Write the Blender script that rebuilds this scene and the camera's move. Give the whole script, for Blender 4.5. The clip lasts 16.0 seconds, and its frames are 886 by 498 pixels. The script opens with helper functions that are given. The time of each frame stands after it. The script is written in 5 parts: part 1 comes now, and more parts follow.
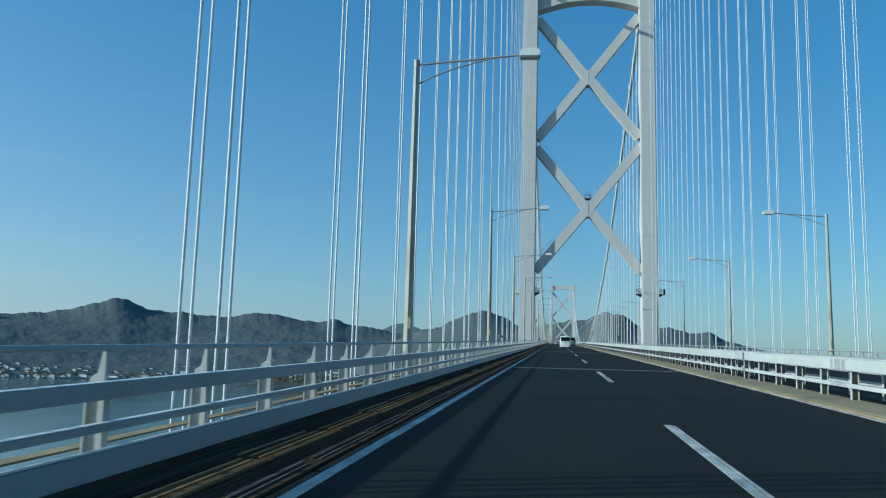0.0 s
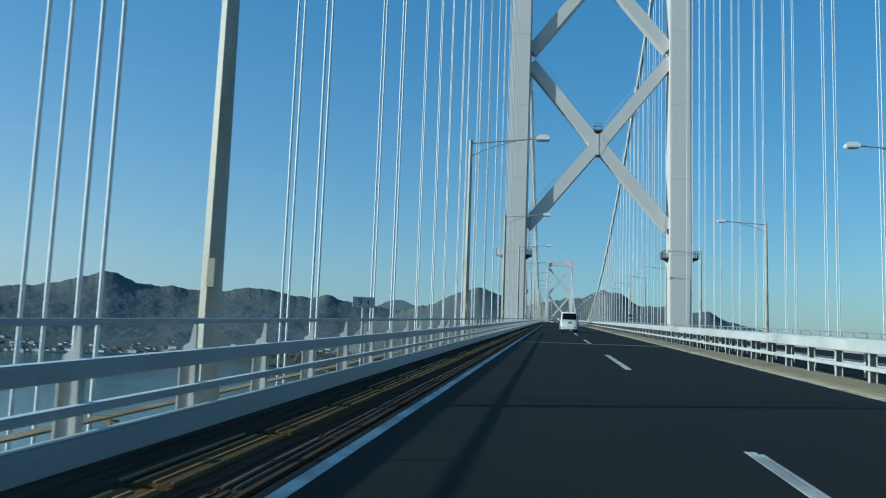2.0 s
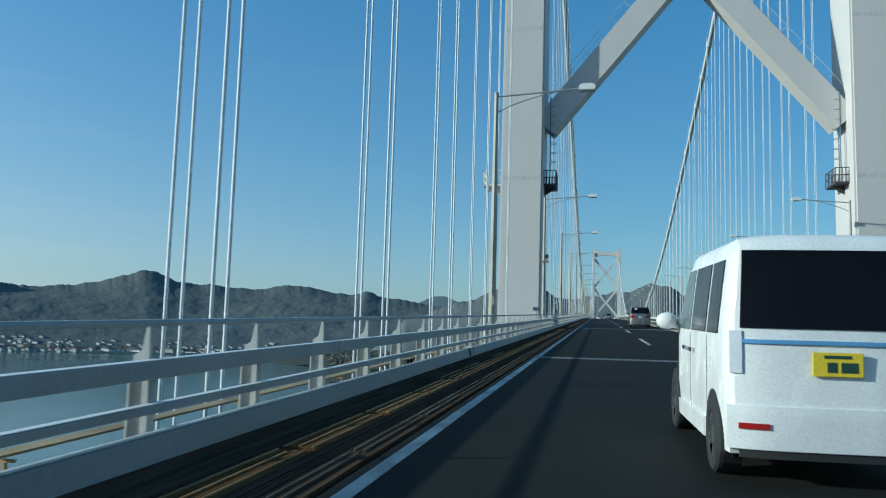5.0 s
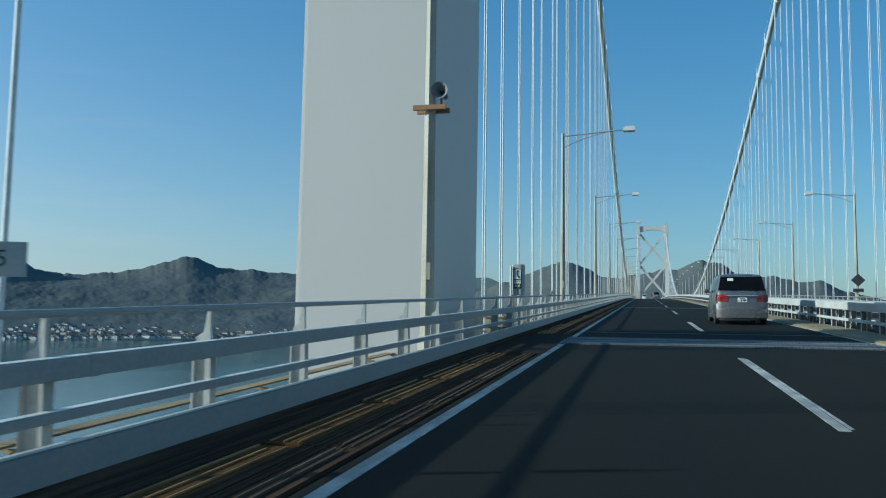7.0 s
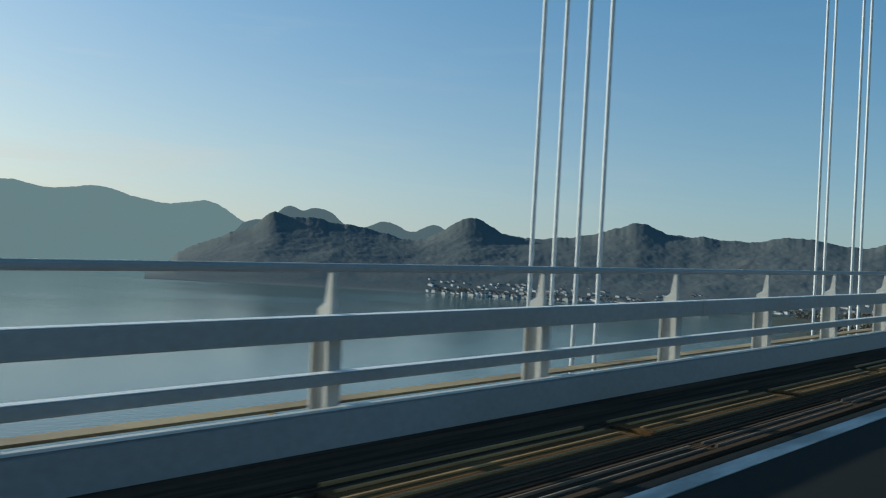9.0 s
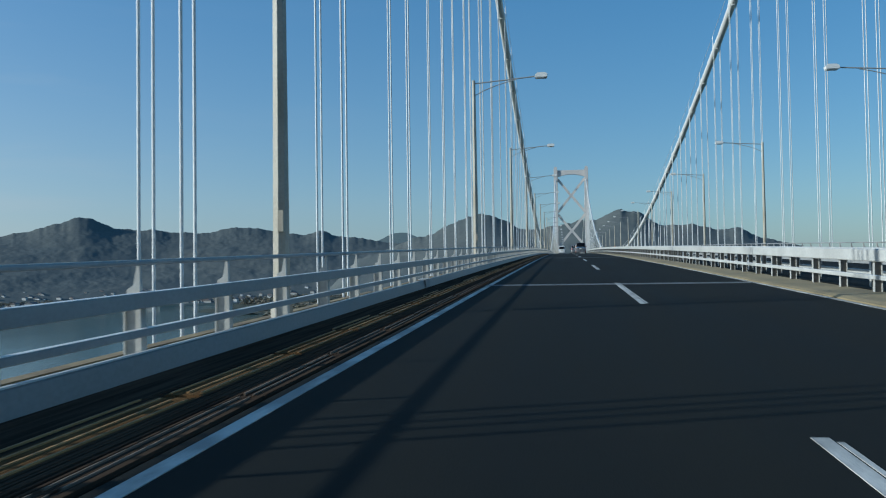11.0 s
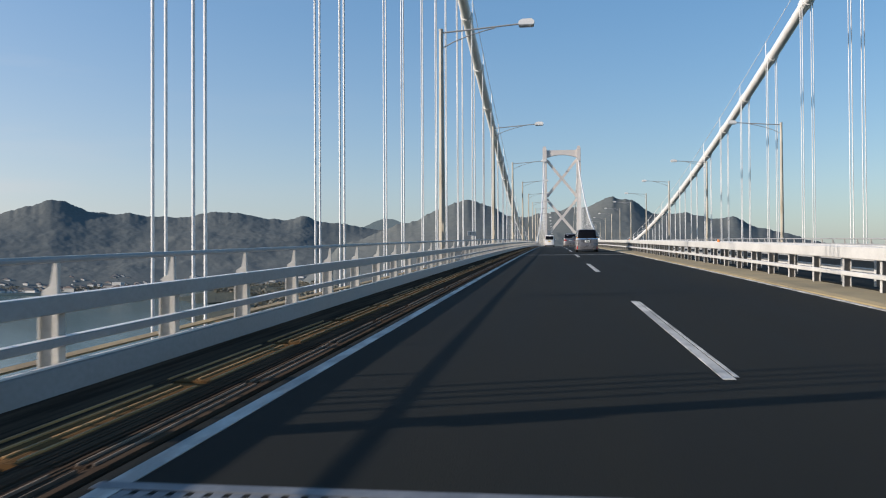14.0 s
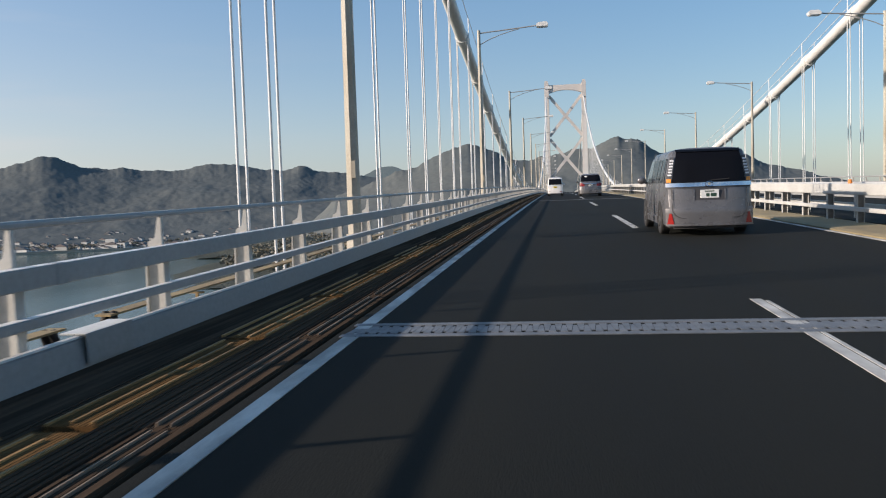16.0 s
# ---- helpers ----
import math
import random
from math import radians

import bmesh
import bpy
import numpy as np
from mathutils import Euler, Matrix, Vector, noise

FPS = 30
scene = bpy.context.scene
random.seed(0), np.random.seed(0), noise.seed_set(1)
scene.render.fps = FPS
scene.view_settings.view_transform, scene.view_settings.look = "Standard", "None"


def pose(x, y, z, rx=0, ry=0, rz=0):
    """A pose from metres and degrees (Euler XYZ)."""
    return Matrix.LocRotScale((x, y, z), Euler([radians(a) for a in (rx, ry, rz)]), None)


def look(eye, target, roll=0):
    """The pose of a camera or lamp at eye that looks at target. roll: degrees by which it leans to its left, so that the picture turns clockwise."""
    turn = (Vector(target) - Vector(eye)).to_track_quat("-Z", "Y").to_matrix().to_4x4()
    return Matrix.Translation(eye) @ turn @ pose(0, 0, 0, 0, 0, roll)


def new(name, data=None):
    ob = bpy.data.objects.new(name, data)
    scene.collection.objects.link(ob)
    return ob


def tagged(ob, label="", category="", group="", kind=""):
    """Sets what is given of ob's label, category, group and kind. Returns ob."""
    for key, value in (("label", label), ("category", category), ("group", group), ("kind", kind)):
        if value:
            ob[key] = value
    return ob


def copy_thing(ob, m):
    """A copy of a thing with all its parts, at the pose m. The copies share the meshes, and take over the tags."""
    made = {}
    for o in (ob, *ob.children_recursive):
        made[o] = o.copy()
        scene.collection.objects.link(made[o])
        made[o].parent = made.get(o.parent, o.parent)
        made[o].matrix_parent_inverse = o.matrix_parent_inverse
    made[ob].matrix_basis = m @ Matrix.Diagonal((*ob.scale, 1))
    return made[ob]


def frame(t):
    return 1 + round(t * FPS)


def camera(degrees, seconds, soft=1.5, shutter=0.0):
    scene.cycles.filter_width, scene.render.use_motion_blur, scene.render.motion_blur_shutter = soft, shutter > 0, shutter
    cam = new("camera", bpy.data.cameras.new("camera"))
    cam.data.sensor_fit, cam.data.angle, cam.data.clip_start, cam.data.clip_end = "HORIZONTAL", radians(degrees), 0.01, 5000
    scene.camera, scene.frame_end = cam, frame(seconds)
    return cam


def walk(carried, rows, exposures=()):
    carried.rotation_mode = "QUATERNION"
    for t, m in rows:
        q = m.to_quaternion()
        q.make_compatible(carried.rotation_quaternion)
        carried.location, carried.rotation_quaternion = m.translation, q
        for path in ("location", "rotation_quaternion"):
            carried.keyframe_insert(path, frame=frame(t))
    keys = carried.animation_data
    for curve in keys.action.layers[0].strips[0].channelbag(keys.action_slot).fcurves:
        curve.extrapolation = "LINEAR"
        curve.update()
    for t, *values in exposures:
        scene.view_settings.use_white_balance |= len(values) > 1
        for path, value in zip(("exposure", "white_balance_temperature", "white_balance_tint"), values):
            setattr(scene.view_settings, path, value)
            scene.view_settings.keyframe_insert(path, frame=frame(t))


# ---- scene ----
# ---- camera ----
# x across the road (0 = the lane that the camera drives in), y along the bridge, z up; z = 0 is the asphalt at y = 0
SLOPE, Y_CREST, BEND = 0.03444, 270.5, 0.773e-4   # grade, start of the crest, its curvature
Y_T1, Y_T2 = 181.15, 948.7                      # the two towers
STEP, Y_BREAK = 1.65, 182.3                     # the spacing of posts, ropes and lamps starts anew behind the first tower
XC, CAB = 6.65, 12.85                          # centre line of the bridge, half the distance of the cable planes


def zr(y):
    """Height of the asphalt: an even grade, then a long crest."""
    u = max(0.0, y - Y_CREST)
    return SLOPE * y - BEND * u * u / 2


PATH = [
    (0, (0.089, 3.138, 1.281), (-0.188, 5.098, 1.565), 1.54),
    (0.5, (0.033, 14.549, 1.665), (-0.244, 16.508, 1.955), 1.23),
    (1, (0.009, 25.815, 2.058), (-0.265, 27.778, 2.331), 1.42),
    (1.5, (-0.071, 36.693, 2.433), (-0.337, 38.658, 2.692), 2.11),
    (2, (-0.150, 47.743, 2.809), (-0.419, 49.711, 3.038), 2.08),
    (2.5, (-0.175, 58.970, 3.196), (-0.440, 60.935, 3.456), 1.51),
    (3, (-0.257, 70.123, 3.607), (-0.529, 72.087, 3.867), 0.66),
    (3.5, (-0.281, 81.364, 3.977), (-0.560, 83.331, 4.212), 0.80),
    (6, (-0.219, 138.172, 5.961), (-0.675, 140.108, 6.165), 0.73),
    (6.5, (-0.130, 149.363, 6.341), (-0.608, 151.301, 6.463), -0.31),
    (7, (0.010, 160.812, 6.721), (-0.471, 162.746, 6.891), 0.80),
    (7.5, (0.159, 172.350, 7.133), (-0.344, 174.282, 7.255), 0.76),
    (7.6, (0.162, 174.640, 7.190), (-0.359, 176.567, 7.301), 1.50),
    (7.7, (0.164, 176.920, 7.235), (-0.471, 178.813, 7.357), 0.30),
    (7.8, (0.166, 179.190, 7.320), (-0.661, 181.010, 7.366), 1.15),
    (7.9, (0.168, 181.450, 7.400), (-0.693, 183.253, 7.499), 2.05),
    (8, (0.171, 183.680, 7.513), (-0.937, 185.342, 7.623), 2.61),
    (8.1, (0.183, 185.933, 7.614), (-1.052, 187.504, 7.700), 3.10),
    (8.2, (0.203, 188.216, 7.695), (-1.085, 189.746, 7.751), 3.60),
    (8.3, (0.224, 190.518, 7.761), (-1.091, 192.020, 7.864), 3.58),
    (8.5, (0.248, 195.127, 7.881), (-1.146, 196.557, 7.984), 3.07),
    (9, (0.234, 206.489, 8.270), (-1.185, 207.897, 8.320), 3.36),
    (9.5, (0.216, 217.862, 8.690), (-0.990, 219.455, 8.785), 1.14),
    (9.7, (0.216, 222.391, 8.840), (-0.726, 224.152, 8.941), 0.35),
    (9.8, (0.216, 224.654, 8.911), (-0.539, 226.503, 9.014), 0.07),
    (10, (0.216, 229.191, 9.053), (-0.195, 231.148, 9.123), -0.10),
    (12.5, (0.355, 286.569, 11.039), (0.093, 288.551, 11.097), -1.02),
    (13, (0.358, 297.614, 11.433), (0.080, 299.593, 11.515), -0.41),
    (13.5, (0.310, 309.122, 11.786), (0.036, 311.102, 11.816), -0.42),
    (14, (0.263, 321.176, 12.144), (-0.006, 323.157, 12.173), -0.32),
    (14.5, (0.187, 332.911, 12.511), (-0.091, 334.892, 12.528), -0.03),
    (15, (0.068, 344.646, 12.841), (-0.224, 346.624, 12.820), -1.27),
    (15.5, (-0.066, 356.421, 13.162), (-0.347, 358.401, 13.122), -2.62),
    (16, (-0.163, 368.288, 13.496), (-0.445, 370.265, 13.394), -1.91),
]
EXPOSURES = [(0.0, -0.04, 5380, -11), (3.5, -0.04, 5450, -11), (7.0, -0.03, 5620, -10), (7.5, -0.05, 5500, -11), (8.0, 0.2, 6250, -4), (8.5, 0.12, 6450, -3), (9.0, -0.12, 6300, -4), (9.5, -0.2, 5900, -4), (10.0, -0.28, 5500, -5), (12.5, 0.15, 6400, 8), (16.0, 0.34, 7350, 16)]
cam = camera(57.0, 16.0, soft=1.1, shutter=0.05)
walk(cam, [(t, look(eye, target, roll)) for t, eye, target, roll in PATH], EXPOSURES)

# ---- sky and sun ----
SUN_AZ, SUN_EL = radians(110), radians(18.4)    # turned to the left of the driving direction; height
HAZE_FALL, HAZE_MOST = 5.5, 0.92                # how fast the haze thins upwards; its most
HAZE_COOL, HAZE_WARM = (0.25, 0.355, 0.445, 1), (0.75, 0.70, 0.69, 1)
world = bpy.data.worlds.new("sky")
scene.world = world
world.use_nodes = True
wn = world.node_tree.nodes
sky = wn.new("ShaderNodeTexSky")
sky.sky_type, sky.sun_disc = "NISHITA", False
sky.sun_elevation, sky.sun_rotation = SUN_EL, -SUN_AZ
sky.air_density, sky.dust_density, sky.ozone_density = 1.0, 0.9, 1.7
wn["Background"].inputs["Strength"].default_value = 0.095
rich = wn.new("ShaderNodeHueSaturation")
rich.inputs["Saturation"].default_value = 1.22
world.node_tree.links.new(sky.outputs[0], rich.inputs["Color"])
world.node_tree.links.new(rich.outputs[0], wn["Background"].inputs["Color"])
# even blue of thin high haze over the whole sky, and a warm ground haze that thickens towards the horizon and the sun
veil, both = wn.new("ShaderNodeBackground"), wn.new("ShaderNodeAddShader")
veil.inputs["Color"].default_value = (0.045, 0.41, 1.0, 1)
SUN_DIR = Vector((-math.sin(SUN_AZ) * math.cos(SUN_EL), math.cos(SUN_AZ) * math.cos(SUN_EL), math.sin(SUN_EL)))


def sky_node(kind, *links, **sets):
    """A node of the sky with its inputs joined in order."""
    nd = wn.new(kind)
    for key, value in sets.items():
        if key == "operation":
            nd.operation = value
        else:
            nd.inputs[int(key[1:])].default_value = value
    for i, out in enumerate(links):
        if out is not None:
            world.node_tree.links.new(out, nd.inputs[i])
    return nd


way = wn.new("ShaderNodeTexCoord").outputs["Generated"]
up = sky_node("ShaderNodeSeparateXYZ", way).outputs[2]
nearness = sky_node("ShaderNodeVectorMath", way, operation="DOT_PRODUCT", i1=SUN_DIR).outputs["Value"]
toward = sky_node("ShaderNodeMapRange", nearness, i1=-0.7, i2=0.8).outputs[0]
toward = sky_node("ShaderNodeMath", toward, operation="POWER", i1=1.35).outputs[0]
world.node_tree.links.new(sky_node("ShaderNodeMapRange", toward, i3=0.165, i4=0.245).outputs[0], veil.inputs["Strength"])
height = sky_node("ShaderNodeMath", up, operation="MAXIMUM", i1=0.0).outputs[0]
fall = sky_node("ShaderNodeMath", sky_node("ShaderNodeMath", height, operation="MULTIPLY", i1=-HAZE_FALL).outputs[0], operation="EXPONENT").outputs[0]
dense = sky_node("ShaderNodeMapRange", toward, i3=0.29 * HAZE_MOST, i4=HAZE_MOST).outputs[0]
thick = sky_node("ShaderNodeMath", fall, dense, operation="MULTIPLY").outputs[0]
# thin streaks of high cloud, brighter towards the sun
streak_map = sky_node("ShaderNodeVectorMath", way, operation="MULTIPLY", i1=(2.2, 2.2, 17.0)).outputs[0]
streaks = sky_node("ShaderNodeTexNoise", streak_map, i2=1.6, i3=5.0).outputs[0]
cloud = sky_node("ShaderNodeMapRange", streaks, i1=0.53, i2=0.80, i4=0.9).outputs[0]
cloud = sky_node("ShaderNodeMath", cloud, sky_node("ShaderNodeMath", toward, operation="POWER", i1=2.0).outputs[0], operation="MULTIPLY").outputs[0]
cloud = sky_node("ShaderNodeMath", cloud, fall, operation="MULTIPLY").outputs[0]
thick = sky_node("ShaderNodeMath", thick, cloud, operation="ADD").outputs[0]
haze_light, hazy = wn.new("ShaderNodeBackground"), wn.new("ShaderNodeMixShader")
tone = wn.new("ShaderNodeMix")
tone.data_type = "RGBA"
tone.inputs["A"].default_value, tone.inputs["B"].default_value = HAZE_COOL, HAZE_WARM
world.node_tree.links.new(toward, tone.inputs["Factor"])
world.node_tree.links.new(tone.outputs["Result"], haze_light.inputs["Color"])
world.node_tree.links.new(thick, hazy.inputs[0])
world.node_tree.links.new(wn["Background"].outputs[0], both.inputs[0])
world.node_tree.links.new(veil.outputs[0], both.inputs[1])
world.node_tree.links.new(both.outputs[0], hazy.inputs[1])
world.node_tree.links.new(haze_light.outputs[0], hazy.inputs[2])
world.node_tree.links.new(hazy.outputs[0], wn["World Output"].inputs["Surface"])
sun = new("sun", bpy.data.lights.new("sun", "SUN"))
sun.data.energy, sun.data.angle, sun.data.color = 5.0, radians(0.7), (1.0, 0.94, 0.87)
sun.matrix_world = look(SUN_DIR * 50, (0, 0, 0))

# ---- materials ----


def mat(name, color, rough=0.5, metal=0.0, second=None, scale=3.0, amount=0.5, fine=60.0, bump=0.1, spec=0.5, stretch=(1, 1, 1), vary=0.0, dist=0.02, haze=None):
    """A surface of two colours mixed by stains at one scale and grain at another, with fine relief."""
    m = bpy.data.materials.new(name)
    m.use_nodes = True
    n, l = m.node_tree.nodes, m.node_tree.links
    b = n["Principled BSDF"]
    b.inputs["Metallic"].default_value = metal
    b.inputs["Specular IOR Level"].default_value = spec
    tc = n.new("ShaderNodeTexCoord")
    mp = n.new("ShaderNodeMapping")
    mp.inputs["Scale"].default_value = stretch
    l.new(tc.outputs["Object"], mp.inputs["Vector"])
    big, small = n.new("ShaderNodeTexNoise"), n.new("ShaderNodeTexNoise")
    big.inputs["Scale"].default_value, big.inputs["Detail"].default_value = scale, 5
    small.inputs["Scale"].default_value, small.inputs["Detail"].default_value = fine, 3
    l.new(mp.outputs[0], big.inputs["Vector"])
    l.new(tc.outputs["Object"], small.inputs["Vector"])
    second = second or tuple(c * 0.7 for c in color)
    ramp = n.new("ShaderNodeValToRGB")
    ramp.color_ramp.elements[0].position, ramp.color_ramp.elements[1].position = 0.5 - 0.25 * (1.2 - amount), 0.5 + 0.3 * (1.2 - amount)
    l.new(big.outputs[0], ramp.inputs[0])
    mix = n.new("ShaderNodeMix")
    mix.data_type = "RGBA"
    mix.inputs["A"].default_value, mix.inputs["B"].default_value = (*second, 1), (*color, 1)
    l.new(ramp.outputs[0], mix.inputs["Factor"])
    mul = n.new("ShaderNodeMix")
    mul.data_type, mul.blend_type = "RGBA", "MULTIPLY"
    mul.inputs["Factor"].default_value = 0.35
    l.new(mix.outputs["Result"], mul.inputs["A"])
    l.new(small.outputs[0], mul.inputs["B"])
    hsv = n.new("ShaderNodeHueSaturation")
    hsv.inputs["Value"].default_value = 1.22
    l.new(mul.outputs["Result"], hsv.inputs["Color"])
    if vary:
        info, ma = n.new("ShaderNodeObjectInfo"), n.new("ShaderNodeMath")
        ma.operation, ma.inputs[1].default_value, ma.inputs[2].default_value = "MULTIPLY_ADD", vary, 1.22 - vary / 2
        l.new(info.outputs["Random"], ma.inputs[0])
        l.new(ma.outputs[0], hsv.inputs["Value"])
    l.new(hsv.outputs[0], b.inputs["Base Color"])
    rr = n.new("ShaderNodeMath")
    rr.operation, rr.inputs[1].default_value, rr.inputs[2].default_value = "MULTIPLY_ADD", 0.25, max(rough - 0.12, 0.02)
    l.new(big.outputs[0], rr.inputs[0])
    l.new(rr.outputs[0], b.inputs["Roughness"])
    if bump:
        bp = n.new("ShaderNodeBump")
        bp.inputs["Strength"].default_value, bp.inputs["Distance"].default_value = bump, dist
        l.new(small.outputs[0], bp.inputs["Height"])
        l.new(bp.outputs[0], b.inputs["Normal"])
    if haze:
        # farthest backdrop ridges only, kilometres off in bright air: haze painted as glow
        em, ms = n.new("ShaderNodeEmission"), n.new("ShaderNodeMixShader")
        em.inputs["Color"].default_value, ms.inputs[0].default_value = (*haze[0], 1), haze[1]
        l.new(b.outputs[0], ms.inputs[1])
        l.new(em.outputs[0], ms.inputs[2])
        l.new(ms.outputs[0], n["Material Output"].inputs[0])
    return m


def plain(name, color, rough=0.4, metal=0.0, **more):
    return mat(name, color, rough, metal, second=tuple(c * 0.9 for c in color), bump=0.02, **more)


M_ASPHALT = mat("asphalt", (0.0148, 0.0154, 0.0126), 0.85, second=(0.0102, 0.0109, 0.0092), scale=0.8, stretch=(1.5, 0.1, 1), fine=90, bump=0.3, amount=0.4, spec=0.12)
M_LINE = mat("road_paint", (0.52, 0.51, 0.47), 0.7, second=(0.27, 0.265, 0.245), scale=4, stretch=(1, 0.35, 1), fine=45, bump=0.3, amount=0.8)
M_KERB = mat("kerb_paint", (0.215, 0.23, 0.235), 0.5, second=(0.17, 0.18, 0.18), scale=1.5, stretch=(1, 0.3, 1), fine=25, bump=0.1)
M_GUARD = mat("guardrail_paint", (0.52, 0.52, 0.50), 0.4, second=(0.42, 0.42, 0.40), scale=1.2, fine=25, bump=0.05)
# post webs: brown grime, darkened further to paint the flange's shade
M_SHADEGRIME = mat("shaded_grimy_web_paint", (0.19, 0.175, 0.155), 0.7, second=(0.12, 0.108, 0.092), scale=6, fine=30, amount=0.7)
# beam faces darkened for shade; their sunlit tops get a paler strip
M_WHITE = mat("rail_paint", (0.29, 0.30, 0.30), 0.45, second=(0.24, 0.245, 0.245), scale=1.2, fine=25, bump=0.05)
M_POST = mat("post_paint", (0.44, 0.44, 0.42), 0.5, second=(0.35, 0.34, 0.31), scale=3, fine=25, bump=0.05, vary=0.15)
M_TOWER = mat("tower_paint", (0.54, 0.508, 0.482), 0.55, second=(0.51, 0.478, 0.452), scale=0.25, stretch=(1, 1, 0.12), fine=60, bump=0.02)
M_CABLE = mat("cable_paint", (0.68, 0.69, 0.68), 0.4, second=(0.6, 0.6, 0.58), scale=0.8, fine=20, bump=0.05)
M_ROPE = mat("rope_paint", (0.68, 0.69, 0.68), 0.55, second=(0.54, 0.55, 0.54), scale=9, stretch=(1, 1, 0.8), fine=40, bump=0.2, amount=0.5)
M_POLE = mat("lamp_pole_paint", (0.47, 0.45, 0.39), 0.55, second=(0.28, 0.24, 0.175), scale=1.3, stretch=(1, 1, 0.3), fine=20, bump=0.05, vary=0.2)
M_CONC = mat("median_concrete", (0.29, 0.23, 0.125), 0.85, second=(0.20, 0.16, 0.09), scale=0.9, fine=40, bump=0.3)
# rust brown, darkened to paint the railing's shade on the bars
M_GRATEDARK = mat("dark_brown_bar_steel", (0.088, 0.06, 0.041), 1.0, second=(0.048, 0.033, 0.024), scale=1.5, stretch=(9, 0.3, 1), fine=40, spec=0.0)
# ochre, brown and grey bars: rust colours brightened to paint sunlit streaks
M_GRATE = mat("grating_bar_steel", (0.42, 0.245, 0.105), 0.5, second=(0.24, 0.14, 0.062), scale=1.6, stretch=(9, 0.5, 1), fine=40, bump=0.2, vary=0.6, amount=0.7, spec=0.08)
M_GRATEMID = mat("brown_bar_steel", (0.17, 0.095, 0.042), 0.9, second=(0.095, 0.054, 0.026), scale=2.5, stretch=(6, 0.6, 1), fine=40, spec=0.0, vary=0.5)
M_GRATEGREY = mat("pale_grey_bar_steel", (0.23, 0.175, 0.13), 0.7, second=(0.11, 0.082, 0.06), scale=1.6, stretch=(9, 0.5, 1), fine=40, spec=0.15, vary=0.6, amount=0.7)
M_GUTTER = mat("gutter_dirt", (0.086, 0.06, 0.042), 1.0, second=(0.044, 0.032, 0.024), scale=2.0, stretch=(8, 0.25, 1), fine=40, spec=0.0, amount=0.7)
# near-black brown: the shade below the grating is put into it
M_PIT = mat("dark_brown_channel", (0.028, 0.021, 0.015), 0.9, second=(0.016, 0.013, 0.011), scale=1.5, fine=40, spec=0.08)
M_DARK = mat("dark_steel", (0.05, 0.05, 0.055), 0.6, fine=30)
M_STEEL = mat("joint_steel", (0.17, 0.18, 0.19), 0.6, metal=0.15, second=(0.11, 0.12, 0.13), scale=6, fine=30, amount=0.7)
M_BLUE = mat("ladder_paint", (0.10, 0.19, 0.26), 0.5, fine=30)
M_RUST = mat("rust_brown_steel", (0.33, 0.17, 0.08), 0.7, fine=30)
M_GLASS = plain("tinted_glass", (0.006, 0.006, 0.008), 0.10, spec=0.12)
M_LENS = plain("frosted_lamp_lens", (0.82, 0.82, 0.80), 0.3)
M_CABIN = plain("clear_car_glass", (0.10, 0.13, 0.14), 0.1)
M_RUBBER = plain("tyre_rubber", (0.02, 0.02, 0.02), 0.8)
M_RIM = plain("wheel_alloy", (0.3, 0.3, 0.31), 0.35, metal=0.8)
M_CHROME = plain("chrome", (0.75, 0.76, 0.78), 0.15, metal=1.0)
M_RED = plain("red_lamp_lens", (0.30, 0.014, 0.012), 0.2)
M_LAMPDARK = plain("smoked_lamp_lens", (0.06, 0.06, 0.065), 0.15)
M_LAMPGLASS = plain("clear_lamp_lens", (0.55, 0.57, 0.6), 0.15)
M_PLATEW = plain("white_plate", (0.75, 0.75, 0.73), 0.5)
M_AMBER = plain("amber_lamp_lens", (0.75, 0.27, 0.03), 0.2)
M_DARKRED = plain("dark_red_lamp_lens", (0.16, 0.008, 0.010), 0.12)
M_PLATEY = plain("yellow_plate", (0.75, 0.55, 0.03), 0.5)
M_INK = plain("dark_green_ink", (0.02, 0.06, 0.04), 0.5)
M_CARWHITE = plain("white_car_paint", (0.74, 0.73, 0.71), 0.25)
M_CARSILVER = plain("silver_car_paint", (0.165, 0.165, 0.172), 0.28, metal=0.5)
M_CARGREY = plain("grey_car_paint", (0.150, 0.150, 0.158), 0.28, metal=0.4)
M_STRIPE = plain("blue_stripe", (0.12, 0.28, 0.5), 0.4)
M_SIGN = plain("sign_sheet", (0.40, 0.41, 0.40), 0.5)
M_HORN = plain("grey_horn_paint", (0.20, 0.21, 0.22), 0.5)
M_ORANGE = plain("orange_plastic", (0.75, 0.22, 0.04), 0.5)
M_WATER = mat("sea_water", (0.050, 0.092, 0.076), 0.14, second=(0.041, 0.076, 0.066), scale=0.004, fine=0.35, bump=0.3, dist=0.4)
# wood tone greyed and raised, with distance haze put into the colour
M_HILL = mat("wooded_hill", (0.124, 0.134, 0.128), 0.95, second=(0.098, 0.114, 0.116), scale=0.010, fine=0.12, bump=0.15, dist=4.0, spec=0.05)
# these two ridges emit a pale blue that imitates the air before them
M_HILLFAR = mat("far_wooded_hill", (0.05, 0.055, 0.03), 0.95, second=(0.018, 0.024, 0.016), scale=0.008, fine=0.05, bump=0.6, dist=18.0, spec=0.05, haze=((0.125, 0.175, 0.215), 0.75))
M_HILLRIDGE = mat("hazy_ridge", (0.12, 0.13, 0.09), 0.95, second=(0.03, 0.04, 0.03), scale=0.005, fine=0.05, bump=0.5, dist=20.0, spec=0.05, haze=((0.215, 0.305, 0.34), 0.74))
